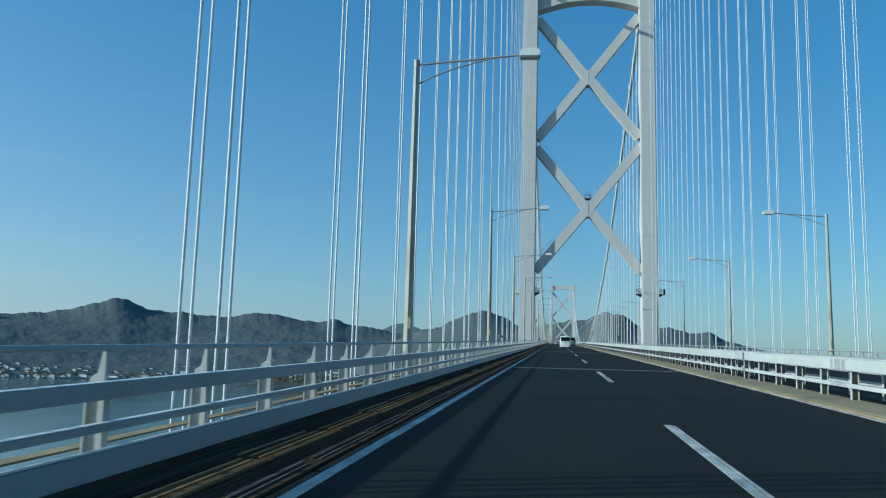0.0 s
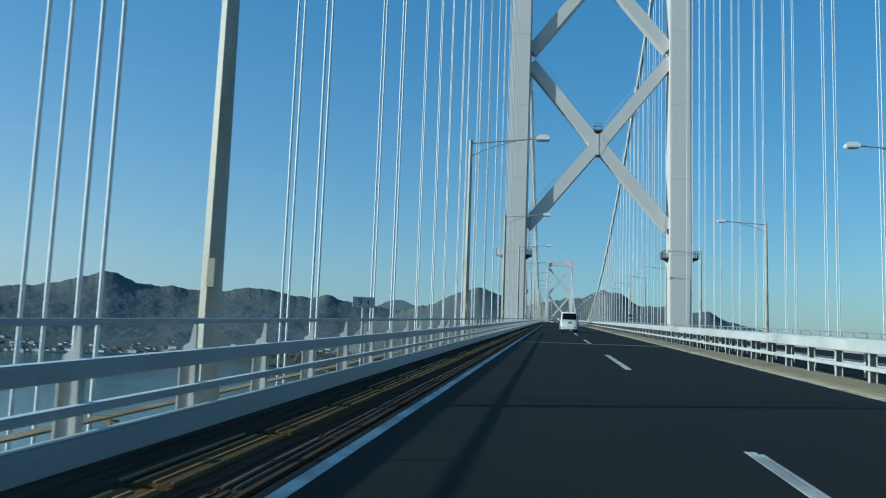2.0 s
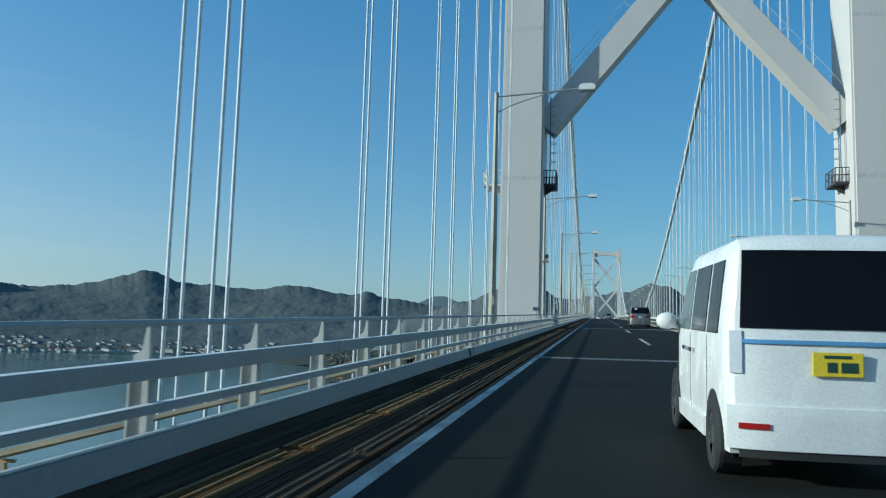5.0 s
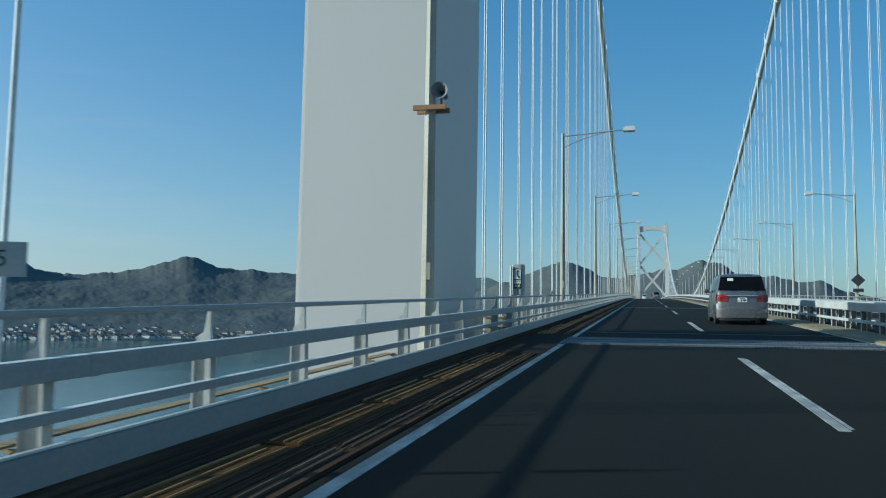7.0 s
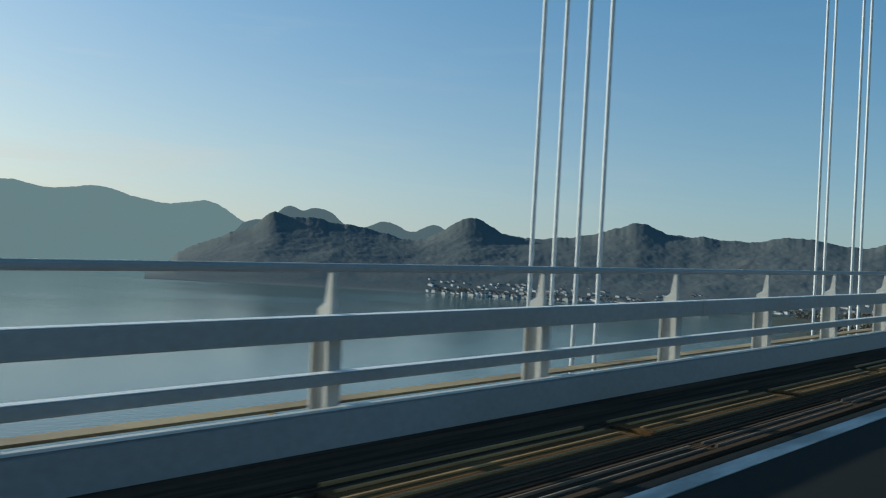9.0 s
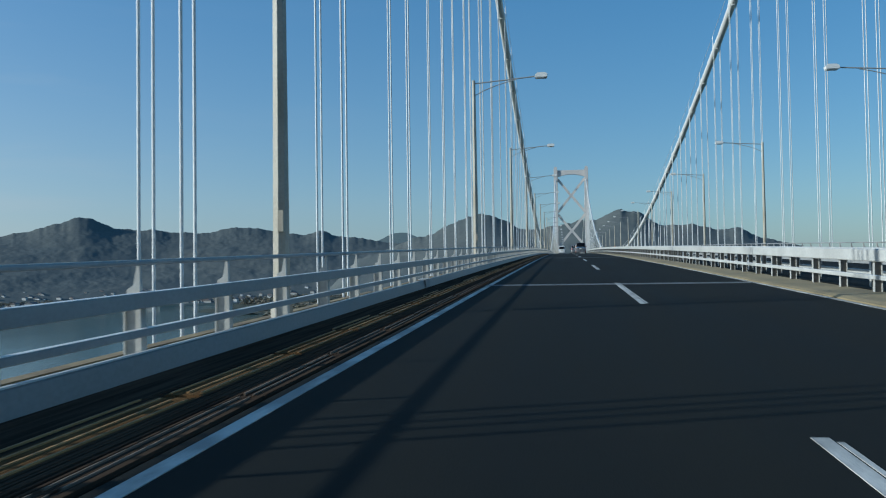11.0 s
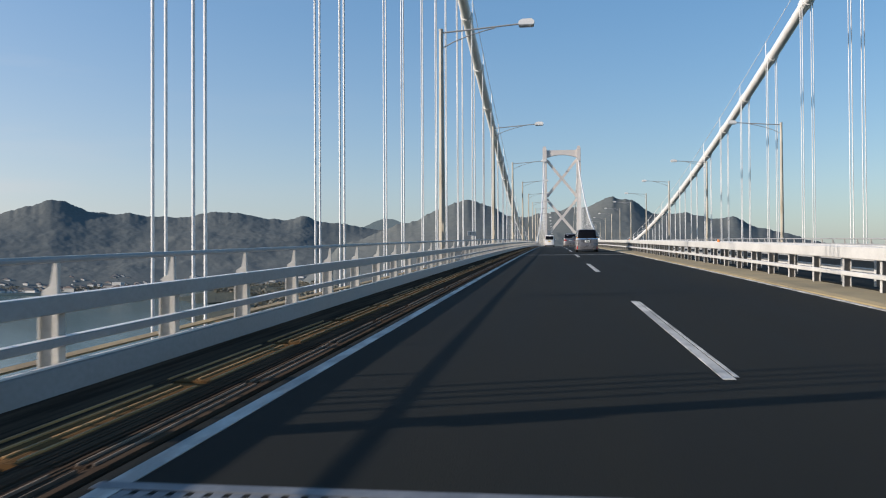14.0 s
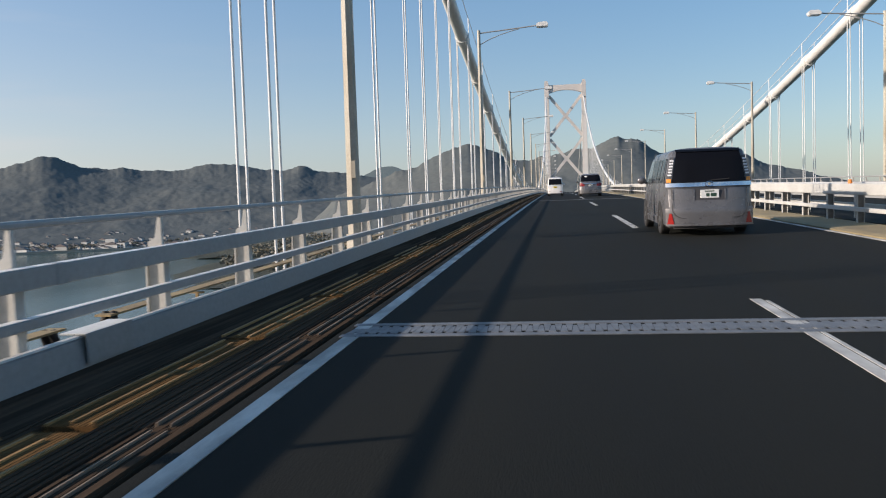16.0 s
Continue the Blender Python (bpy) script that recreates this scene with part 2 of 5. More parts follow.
M_LAND = mat("shore_woods", (0.090, 0.094, 0.076), 0.95, second=(0.064, 0.074, 0.066), scale=0.05, fine=0.3, bump=0.8, dist=6.0, spec=0.05)
M_TREES = mat("shore_tree_leaves", (0.15, 0.155, 0.12), 0.9, second=(0.18, 0.155, 0.12), scale=0.08, fine=1.0, bump=0.4, spec=0.1)
M_HOUSE = mat("pale_house_walls", (0.60, 0.60, 0.58), 0.8, second=(0.36, 0.36, 0.34), scale=0.02, fine=1, amount=0.8)
M_ROOF = mat("dark_tile_roofs", (0.10, 0.11, 0.12), 0.8, second=(0.15, 0.12, 0.11), scale=0.02, fine=1, amount=0.8)
M_SEAWALL = mat("beige_sea_wall", (0.38, 0.345, 0.28), 0.85, second=(0.31, 0.28, 0.23), scale=0.05, fine=1)
M_OCHRE = mat("ochre_paint", (0.36, 0.26, 0.125), 0.7, second=(0.21, 0.14, 0.065), scale=1.2, fine=20)
M_TAN = mat("tan_paint", (0.34, 0.30, 0.20), 0.8, second=(0.26, 0.22, 0.15), scale=0.1, fine=1)

# ---- mesh helpers ----
B = bmesh.new


def shape(bm, name, material, smooth=False):
    me = bpy.data.meshes.new(name)
    bmesh.ops.recalc_face_normals(bm, faces=bm.faces)
    bm.to_mesh(me)
    bm.free()
    if smooth:
        for p in me.polygons:
            p.use_smooth = True
        me.set_sharp_from_angle(angle=radians(50))
    me.materials.append(material)
    return me


def part(name, bm, material, parent=None, label="", smooth=False):
    ob = new(name, shape(bm, name, material, smooth))
    ob.parent = parent
    return tagged(ob, label)


def put(name, me, parent, m):
    """One more object on a mesh that is already there."""
    ob = new(name, me)
    ob.parent = parent
    ob.matrix_basis = m
    return ob


def empty(name, label="", category="", group="", kind="", at=(0, 0, 0)):
    ob = new(name)
    ob.empty_display_size = 0.2
    ob.location = at
    return tagged(ob, label, category, group, kind)


def box(bm, x0, x1, y0, y1, z0, z1, bevel=0.0):
    m = Matrix.Translation(((x0 + x1) / 2, (y0 + y1) / 2, (z0 + z1) / 2)) @ Matrix.Diagonal((abs(x1 - x0), abs(y1 - y0), abs(z1 - z0), 1))
    made = bmesh.ops.create_cube(bm, size=1, matrix=m)["verts"]
    if bevel:
        edges = list({e for v in made for e in v.link_edges})
        bmesh.ops.bevel(bm, geom=edges, offset=bevel, segments=2, affect="EDGES", profile=0.6)
    return bm


def prism(bm, outline, axis, a, b):
    """A flat outline pushed from a to b along x, y or z."""
    def at(p, t):
        return (t, *p) if axis == "x" else (p[0], t, p[1]) if axis == "y" else (*p, t)
    one, two = [bm.verts.new(at(p, a)) for p in outline], [bm.verts.new(at(p, b)) for p in outline]
    n = len(outline)
    for i in range(n):
        bm.faces.new((one[i], one[(i + 1) % n], two[(i + 1) % n], two[i]))
    bm.faces.new(one[::-1])
    bm.faces.new(two)
    return bm


def rod(bm, a, b, r0, r1=None, n=10):
    a, b = Vector(a), Vector(b)
    d = b - a
    m = Matrix.Translation((a + b) / 2) @ d.to_track_quat("Z", "Y").to_matrix().to_4x4()
    bmesh.ops.create_cone(bm, cap_ends=True, segments=n, radius1=r0, radius2=r0 if r1 is None else r1, depth=d.length, matrix=m)
    return bm


def beam(bm, a, b, w, h, up=(0, 0, 1)):
    """A box bar from a to b, w wide across and h deep."""
    a, b = Vector(a), Vector(b)
    d = (b - a).normalized()
    s = d.cross(Vector(up)).normalized()
    t = s.cross(d)
    rings = [[bm.verts.new(p + s * i * w / 2 + t * j * h / 2) for i, j in ((-1, -1), (1, -1), (1, 1), (-1, 1))] for p in (a, b)]
    for i in range(4):
        bm.faces.new((rings[0][i], rings[0][(i + 1) % 4], rings[1][(i + 1) % 4], rings[1][i]))
    bm.faces.new(rings[0][::-1])
    bm.faces.new(rings[1])
    return bm


def tube(bm, points, r, n=10):
    """A round bar through points, square to the way from point to point."""
    pts, rings = [Vector(p) for p in points], []
    for i, p in enumerate(pts):
        d = (pts[min(i + 1, len(pts) - 1)] - pts[max(i - 1, 0)]).normalized()
        s = d.cross(Vector((0, 0, 1)) if abs(d.z) < 0.9 else Vector((1, 0, 0))).normalized()
        t = s.cross(d)
        rings.append([bm.verts.new(p + (s * math.cos(a) + t * math.sin(a)) * r) for a in [2 * math.pi * k / n for k in range(n)]])
    for a, b in zip(rings, rings[1:]):
        for i in range(n):
            bm.faces.new((a[i], a[(i + 1) % n], b[(i + 1) % n], b[i]))
    bm.faces.new(rings[0][::-1])
    bm.faces.new(rings[-1])
    return bm


def sweep(bm, profile, y0, y1, step=10.0, lift=0.0):
    """Extrudes a profile of (x, z) along the bridge, following the grade."""
    n = max(1, math.ceil((y1 - y0) / step))
    rings = []
    for i in range(n + 1):
        y = y0 + (y1 - y0) * i / n
        rings.append([bm.verts.new((x, y, z + zr(y) + lift)) for x, z in profile])
    k = len(profile)
    for a, b in zip(rings, rings[1:]):
        for i in range(k):
            j = (i + 1) % k
            bm.faces.new((a[i], a[j], b[j], b[i]))
    bm.faces.new(rings[0][::-1])
    bm.faces.new(rings[-1])
    return bm


def rect(x0, x1, z0, z1):
    return [(x0, z0), (x1, z0), (x1, z1), (x0, z1)]


def octo(x, z, r):
    return [(x + r * math.cos(a), z + r * math.sin(a)) for a in [math.pi * (i + 0.5) / 4 for i in range(8)]]


def spaced(first, pitch, k0, k1):
    """Places along the bridge at an even pitch, starting anew behind the first tower."""
    ys = [first + pitch * k for k in range(k0, k1)]
    return [y + STEP for y in ys if y + STEP < Y_BREAK] + [y for y in ys if y >= Y_BREAK]


def on_road(x, y, dz=0.0):
    """The pose of a thing that stands on the grade."""
    return Matrix.Translation((x, y, zr(y) + dz)) @ Matrix.Rotation(math.atan((zr(y + 1) - zr(y - 1)) / 2), 4, "X")


Y0, Y1 = -60.0, 1180.0
NEAR0, NEAR1 = -4.0, 470.0       # the stretch along which pieces are objects of their own

# ---- sea, hills, shore ----
SEA = -50.0
bm = B()
box(bm, -4800, 4800, -4800, 4800, SEA - 2, SEA)
tagged(part("water", bm, M_WATER), "calm grey-green sea strait far below the bridge", "sea", kind="structure")


def ground_rise(u):
    """Share of the ridge's height, u from the shore (0) over a flat strip to the ridge (1)."""
    return max(0.0, (u - 0.10) / 0.90) ** 1.2


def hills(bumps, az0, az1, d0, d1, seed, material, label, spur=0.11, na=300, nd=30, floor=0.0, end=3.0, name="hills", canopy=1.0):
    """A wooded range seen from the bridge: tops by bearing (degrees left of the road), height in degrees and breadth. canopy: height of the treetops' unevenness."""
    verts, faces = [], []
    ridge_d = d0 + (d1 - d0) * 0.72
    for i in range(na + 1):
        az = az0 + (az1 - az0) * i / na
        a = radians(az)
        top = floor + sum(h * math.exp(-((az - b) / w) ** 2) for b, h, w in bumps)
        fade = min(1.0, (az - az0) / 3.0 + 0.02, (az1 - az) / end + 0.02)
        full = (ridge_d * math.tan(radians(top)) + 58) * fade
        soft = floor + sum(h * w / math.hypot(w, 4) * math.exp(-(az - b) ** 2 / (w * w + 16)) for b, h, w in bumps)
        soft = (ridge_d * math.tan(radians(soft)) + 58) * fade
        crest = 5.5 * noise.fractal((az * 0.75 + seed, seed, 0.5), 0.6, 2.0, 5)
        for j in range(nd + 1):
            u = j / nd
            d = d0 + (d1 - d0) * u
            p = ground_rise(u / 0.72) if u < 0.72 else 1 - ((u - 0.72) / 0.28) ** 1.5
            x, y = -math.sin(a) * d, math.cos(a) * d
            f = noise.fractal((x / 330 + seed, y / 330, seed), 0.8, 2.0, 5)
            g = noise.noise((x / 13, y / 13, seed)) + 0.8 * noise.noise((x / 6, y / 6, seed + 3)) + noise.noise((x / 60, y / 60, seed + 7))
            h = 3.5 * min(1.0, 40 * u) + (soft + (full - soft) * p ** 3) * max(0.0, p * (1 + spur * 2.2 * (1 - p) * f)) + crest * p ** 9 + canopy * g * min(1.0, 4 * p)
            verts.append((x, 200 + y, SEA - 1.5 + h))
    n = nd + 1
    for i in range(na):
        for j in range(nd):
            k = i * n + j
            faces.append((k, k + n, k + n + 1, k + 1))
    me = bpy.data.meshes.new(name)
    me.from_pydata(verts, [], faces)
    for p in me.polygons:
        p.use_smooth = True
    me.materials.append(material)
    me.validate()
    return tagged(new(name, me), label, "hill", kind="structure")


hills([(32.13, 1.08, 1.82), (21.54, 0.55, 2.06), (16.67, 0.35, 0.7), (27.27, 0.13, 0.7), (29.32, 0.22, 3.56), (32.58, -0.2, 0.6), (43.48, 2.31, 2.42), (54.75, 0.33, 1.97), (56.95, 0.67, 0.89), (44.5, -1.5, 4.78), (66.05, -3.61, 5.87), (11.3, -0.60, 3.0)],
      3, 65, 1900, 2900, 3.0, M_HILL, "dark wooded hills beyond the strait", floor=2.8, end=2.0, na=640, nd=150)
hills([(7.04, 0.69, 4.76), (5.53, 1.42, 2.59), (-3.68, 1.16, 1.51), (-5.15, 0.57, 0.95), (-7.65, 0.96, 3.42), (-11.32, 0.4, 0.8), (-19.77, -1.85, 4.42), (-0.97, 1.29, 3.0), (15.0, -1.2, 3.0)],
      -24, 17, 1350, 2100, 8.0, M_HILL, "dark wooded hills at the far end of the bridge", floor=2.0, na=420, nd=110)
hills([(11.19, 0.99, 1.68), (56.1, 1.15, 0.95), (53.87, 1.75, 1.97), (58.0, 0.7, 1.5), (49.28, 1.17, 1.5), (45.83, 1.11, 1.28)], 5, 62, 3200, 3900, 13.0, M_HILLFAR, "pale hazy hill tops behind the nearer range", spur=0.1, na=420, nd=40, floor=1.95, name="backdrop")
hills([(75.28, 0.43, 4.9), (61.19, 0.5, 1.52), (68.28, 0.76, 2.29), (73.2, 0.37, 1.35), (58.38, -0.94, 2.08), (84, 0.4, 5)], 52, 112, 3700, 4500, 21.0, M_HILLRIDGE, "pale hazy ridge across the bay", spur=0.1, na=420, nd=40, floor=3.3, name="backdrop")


def shore_spot(az, d):
    a = radians(az)
    return -math.sin(a) * d, 200 + math.cos(a) * d


def village(name, count, az0, az1, d0, d1, size, label, seed):
    """Small far houses along the water, walls and hipped roofs."""
    rnd = random.Random(seed)
    walls, roofs = B(), B()
    for _ in range(count):
        x, y = shore_spot(rnd.uniform(az0, az1), d0 + (d1 - d0) * rnd.random() ** 1.6)
        w, d, h = size * rnd.uniform(0.5, 1.3) * rnd.choice((1, 1, 1.8)), size * rnd.uniform(0.5, 1.2), size * rnd.uniform(0.3, 0.8)
        z = SEA + 2.5 + 165 * ground_rise((math.hypot(x, y - 200) - 1900) / 720)
        box(walls, x - w / 2, x + w / 2, y - d / 2, y + d / 2, z - 4, z + h)
        prism(roofs, [(x - w * 0.56, z + h), (x + w * 0.56, z + h), (x, z + h + w * 0.22)], "y", y - d * 0.56, y + d * 0.56)
    ob = empty(name, label, "village", kind="stuff")
    tagged(part("house_walls", walls, M_HOUSE, ob), kind="stuff")
    tagged(part("house_roofs", roofs, M_ROOF, ob), kind="stuff")
    return ob


village("shore_village", 430, 13, 46, 1908, 2110, 8, "scattered pale houses along the far shore", 4)
village("harbour_village", 60, 20, 36, 1904, 1960, 12, "pale harbour buildings on the far shore", 9)


def lobe(cx, cy, rx, ry, h, seed, name, label):
    """A low wooded headland rising from the water."""
    bm, n, grid = B(), 36, []
    for i in range(n + 1):
        row = []
        for j in range(n + 1):
            u, v = 2 * i / n - 1, 2 * j / n - 1
            f = noise.fractal((u * 2.4 + seed, v * 2.4, seed), 0.8, 2.0, 5)
            base = max(0.0, 1 - math.hypot(u, v) * (1 + 0.25 * f))
            row.append(bm.verts.new((cx + u * rx, cy + v * ry, SEA - 1 + h * min(1, base * 2.2) * (1 + 0.5 * f) * (base > 0))))
        grid.append(row)
    for i in range(n):
        for j in range(n):
            bm.faces.new((grid[i][j], grid[i + 1][j], grid[i + 1][j + 1], grid[i][j + 1]))
    return tagged(part(name, bm, M_LAND, smooth=True), label, "headland", kind="structure")


def grove(name, count, cx, cy, rx, ry, size, label, seed, base):
    """Far trees on a headland: a thin trunk and a crown of leaf tufts each, past counting."""
    rnd = random.Random(seed)
    verts, faces = [], []
    for _ in range(count):
        a, r = rnd.uniform(0, 6.283), math.sqrt(rnd.random())
        x, y, s = cx + rx * r * math.cos(a), cy + ry * r * math.sin(a), size * rnd.uniform(0.6, 1.3)
        z = SEA + base * (1 - 0.6 * r)
        for _ in range(34):
            p = Vector((rnd.gauss(0, 0.32), rnd.gauss(0, 0.32), rnd.uniform(0.25, 1.0))) * s
            u = Vector((rnd.uniform(-1, 1), rnd.uniform(-1, 1), rnd.uniform(-0.6, 0.6))) * s * 0.16
            v = u.cross(Vector((rnd.uniform(-1, 1), rnd.uniform(-1, 1), 1))).normalized() * s * 0.16
            k = len(verts)
            c = Vector((x, y, z)) + p
            verts += [c + u, c + v, c - u, c - v]
            faces.append((k, k + 1, k + 2, k + 3))
    me = bpy.data.meshes.new(name)
    me.from_pydata(verts, [], faces)
    me.materials.append(M_TREES)
    return tagged(new(name, me), label, "trees", kind="stuff")


lobe(-255, 1420, 195, 390, 18, 2.0, "headland", "low wooded headland with bare winter trees")
lobe(-440, 1760, 230, 270, 18, 5.0, "headland", "low wooded shore with bare winter trees")
grove("headland_trees", 420, -260, 1420, 140, 300, 11, "bare brownish winter trees on the headland", 5, 16)
grove("shore_trees", 300, -430, 1750, 170, 200, 11, "brownish winter trees along the shore", 6, 16)
rnd = random.Random(12)
for k in range(9):
    az, dd = 17 + 3.4 * k, rnd.uniform(1950, 2030)
    x, y = shore_spot(az, dd)
    grove("town_trees", 60, x, y, 90, 60, 7, "dark trees among the houses on the far shore", 20 + k, 9)
# sea wall and a long white harbour building on the far shore
bm = B()
for az in range(22, 36, 2):
    beam(bm, (*shore_spot(az, 1893), SEA + 1.2), (*shore_spot(az + 2, 1893), SEA + 1.2), 8, 6)
tagged(part("sea_wall", bm, M_SEAWALL), "long pale beige sea wall along the harbour", "sea wall", kind="structure")
hall = empty("harbour_building", "long white two-storey harbour building", "building", at=(*shore_spot(27.6, 1915), SEA + 1))
bm = B()
box(bm, -30, 30, -8, 8, 0, 14, 0.2)
box(bm, -12, 8, -7, 7, 14, 21, 0.2)
part("wall", bm, M_HOUSE, hall)
bm = B()
box(bm, -31, 31, -9, 9, 13.6, 14.3)
part("roof", bm, M_ROOF, hall)
for k in range(8):
    for z in (3.0, 7.6):
        bm = B()
        box(bm, -27 + 6.9 * k, -22.6 + 6.9 * k, -8.25, -7.9, z, z + 2.4)
        part("window", bm, M_GLASS, hall)

# ---- bridge deck ----
L_LINE, DASH, R_LINE = -1.83, 1.68, 5.22
KERB = -3.42
RX = -3.60                        # road face of the railing beams
hang_first = 10.97
bm = B()
sweep(bm, [(-1.98, -0.5), (5.3, -0.5), (5.3, 0.0), (-1.98, 0.0)], Y0, Y1)
tagged(part("road", bm, M_ASPHALT), "dark worn asphalt carriageway on a suspension bridge", "road", kind="structure")
bm = B()
sweep(bm, [(2 * XC - 6.42, -0.5), (2 * XC + 3.42, -0.75), (2 * XC + 3.42, -0.26), (8.0, 0.0), (2 * XC - 6.42, 0.0)], Y0, Y1)
tagged(part("opposite_road", bm, M_ASPHALT), "dark asphalt carriageway of the opposite direction", "road", kind="structure")
bm = B()
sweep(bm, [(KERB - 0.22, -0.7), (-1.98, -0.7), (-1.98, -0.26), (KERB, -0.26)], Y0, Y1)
tagged(part("drain_channel", bm, M_PIT), "rusty drain channel under the shoulder grating, its shade painted near-black", "channel", kind="structure")
bm = B()
sweep(bm, [(KERB - 0.055, -0.25), (KERB + 0.02, -0.25), (KERB + 0.02, 0.0), (KERB - 0.01, 0.215), (KERB - 0.025, 0.232), (KERB - 0.055, 0.232)], Y0, Y1)
tagged(part("kerb", bm, M_KERB), "white painted steel kerb below the railing", "kerb", kind="structure")
# white strip added to paint the sunlit edge onto the kerb
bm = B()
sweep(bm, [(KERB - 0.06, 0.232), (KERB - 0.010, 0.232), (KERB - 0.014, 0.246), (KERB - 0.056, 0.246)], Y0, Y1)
tagged(part("trim", bm, M_GUARD), "top edge of the kerb, its sunlight painted in white", "trim", kind="structure")
bm = B()
sweep(bm, rect(RX - 0.27, KERB - 0.057, -0.12, 0.03), Y0, Y1)
tagged(part("post_ledge", bm, M_KERB), "grey painted ledge carrying the railing posts", "ledge", kind="structure")
bm = B()
sweep(bm, [(2 * XC + 3.42, -0.5), (2 * XC + 3.56, -0.5), (2 * XC + 3.56, -0.06), (2 * XC + 3.42, -0.06)], Y0, Y1)
tagged(part("kerb", bm, M_WHITE), "white painted steel kerb of the far carriageway", "kerb", kind="structure")
bm = B()
for a, b in ((Y0, 179.5), (182.75, Y1)):
    sweep(bm, rect(L_LINE - 0.062, L_LINE + 0.062, 0.0, 0.005), a, b)
tagged(part("edge_line", bm, M_LINE), "worn white edge line", "road marking", kind="structure")
bm = B()
sweep(bm, rect(R_LINE - 0.05, R_LINE + 0.05, 0.0, 0.005), Y0, Y1)
tagged(part("edge_line", bm, M_LINE), "worn pale edge line beside the median", "road marking", kind="structure")
dash0 = 5.734
for k in range(-2, 57):
    bm = B()
    a = dash0 + 20.144 * k + (STEP if k < 9 else 1.7 if k in (11, 12) else 0.0)
    sweep(bm, rect(DASH - 0.065, DASH + 0.035, 0.0, 0.005), a, a + 8, 4)
    sweep(bm, rect(DASH + 0.050, DASH + 0.085, 0.0, 0.004), a + 0.12, a + 7.9, 4)
    tagged(part("lane_dash", bm, M_LINE), "white lane dash with a thin strip of older paint beside it", "road marking", "lane dashes", "structure")
bm = B()
sweep(bm, [(5.3, -0.3), (6.42, -0.3), (6.42, 0.06), (5.42, 0.06), (5.3, 0.03)], Y0, Y1)
tagged(part("median", bm, M_CONC), "tan stained concrete strip along the median", "median", kind="structure")
bm = B()
sweep(bm, rect(6.42, 2 * XC - 6.42, -0.42, -0.35), Y0, Y1)
tagged(part("median_channel", bm, M_PIT), "dark open channel between the two median strips", "channel", kind="structure")

for side in (-1, 1):
    bm = B()
    a, b = sorted((XC + side * (CAB - 0.6), XC + side * (CAB + 0.6)))
    sweep(bm, rect(a, b, -2.2, -1.25), Y0, Y1)
    tagged(part("truss_chord", bm, M_WHITE), "grey painted upper chord of the stiffening truss", "girder", kind="structure")
    bm = B()
    a, b = sorted((XC + side * 9.95, XC + side * (CAB + 0.7)))
    sweep(bm, rect(a, b, -1.25, -1.15), Y0, Y1)
    tagged(part("service_walkway", bm, M_DARK), "dark steel service walkway outside the railing", "walkway", kind="structure")

# flat cable tray on brackets along the outer walkway, its conduits hanging in a loop at each deck joint
JOINTS = [-11.55, 38.05, 87.55, 137.25, 225.2, 275.0, 324.6, 374.9, 424.6, 474.4, 524.2, 574.0, 623.8, 673.6]
tray = empty("cable_tray", "flat ochre painted cable tray on brackets outside the railing", "cable tray", kind="structure")
ends = [Y0] + [v for y in JOINTS for v in (y + 1.55, y + 2.45)] + [Y1]
for a, b in zip(ends[::2], ends[1::2]):
    bm = B()
    sweep(bm, rect(-5.71, -5.50, -0.235, -0.21), a, b)
    part("tray_run", bm, M_OCHRE, tray)
for y in spaced(hang_first, 4.986, -3, 110):
    if NEAR0 < y < NEAR1:
        bm = B()
        box(bm, -5.72, -5.49, y - 0.02, y + 0.02, zr(y) - 0.30, zr(y) - 0.272)
        box(bm, -5.62, -5.58, y - 0.02, y + 0.02, zr(y) - 1.15, zr(y) - 0.30)
        part("bracket", bm, M_OCHRE, tray)
for y in JOINTS:
    if NEAR0 < y < NEAR1:
        bm = B()
        for dx in (-0.06, 0.05):
            tube(bm, [(-5.6 + dx, y + 2 + 0.62 * u, zr(y + 2 + u) - 0.21 - 0.62 * (1 - abs(u) ** 2.6)) for u in [i / 7 - 1 for i in range(15)]], 0.05, 8)
        part("conduit_loop", bm, M_RUBBER, tray, "black flexible conduit hanging in a loop", smooth=True)

# deck joints: two steel strips with a zigzag seal between


def deck_joint(y):
    jt = empty("deck_joint", "grey steel deck joint with toothed strips", "deck joint", "deck joints", "structure")
    for a, b in ((-0.30, -0.2), (0.2, 0.30)):
        bm = B()
        sweep(bm, rect(-1.93, 5.1, 0.0, 0.007), y + a, y + b)
        part("strip", bm, M_STEEL, jt)
    bm = B()
    n = 78
    for i in range(n):
        for s in (-1, 1):
            x = -1.9 + (i + 0.25 * (s + 1)) * 7.1 / n
            prism(bm, [(x, y + s * 0.2), (x + 0.06, y + s * 0.2), (x + 0.045, y - s * 0.13), (x + 0.015, y - s * 0.13)], "z", zr(y), zr(y) + 0.006)
    part("teeth", bm, M_STEEL, jt)
    bm, a = B(), y - 1.45
    sweep(bm, [(KERB - 0.17, 0.2475), (KERB + 0.022, 0.2475), (KERB + 0.034, 0.05), (KERB + 0.040, 0.05), (KERB + 0.026, 0.256), (KERB - 0.17, 0.256)], a, a + 0.62)
    cover = part("kerb_cover", bm, M_KERB, jt, "bent steel plate covering the gap in the kerb")
    # paler plate puts the sun on the cover's top into its colour
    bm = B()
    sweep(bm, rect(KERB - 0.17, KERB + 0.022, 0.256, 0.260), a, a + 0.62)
    part("top_face", bm, M_CABLE, cover, "paler top face with the sunlight painted in")
    return jt


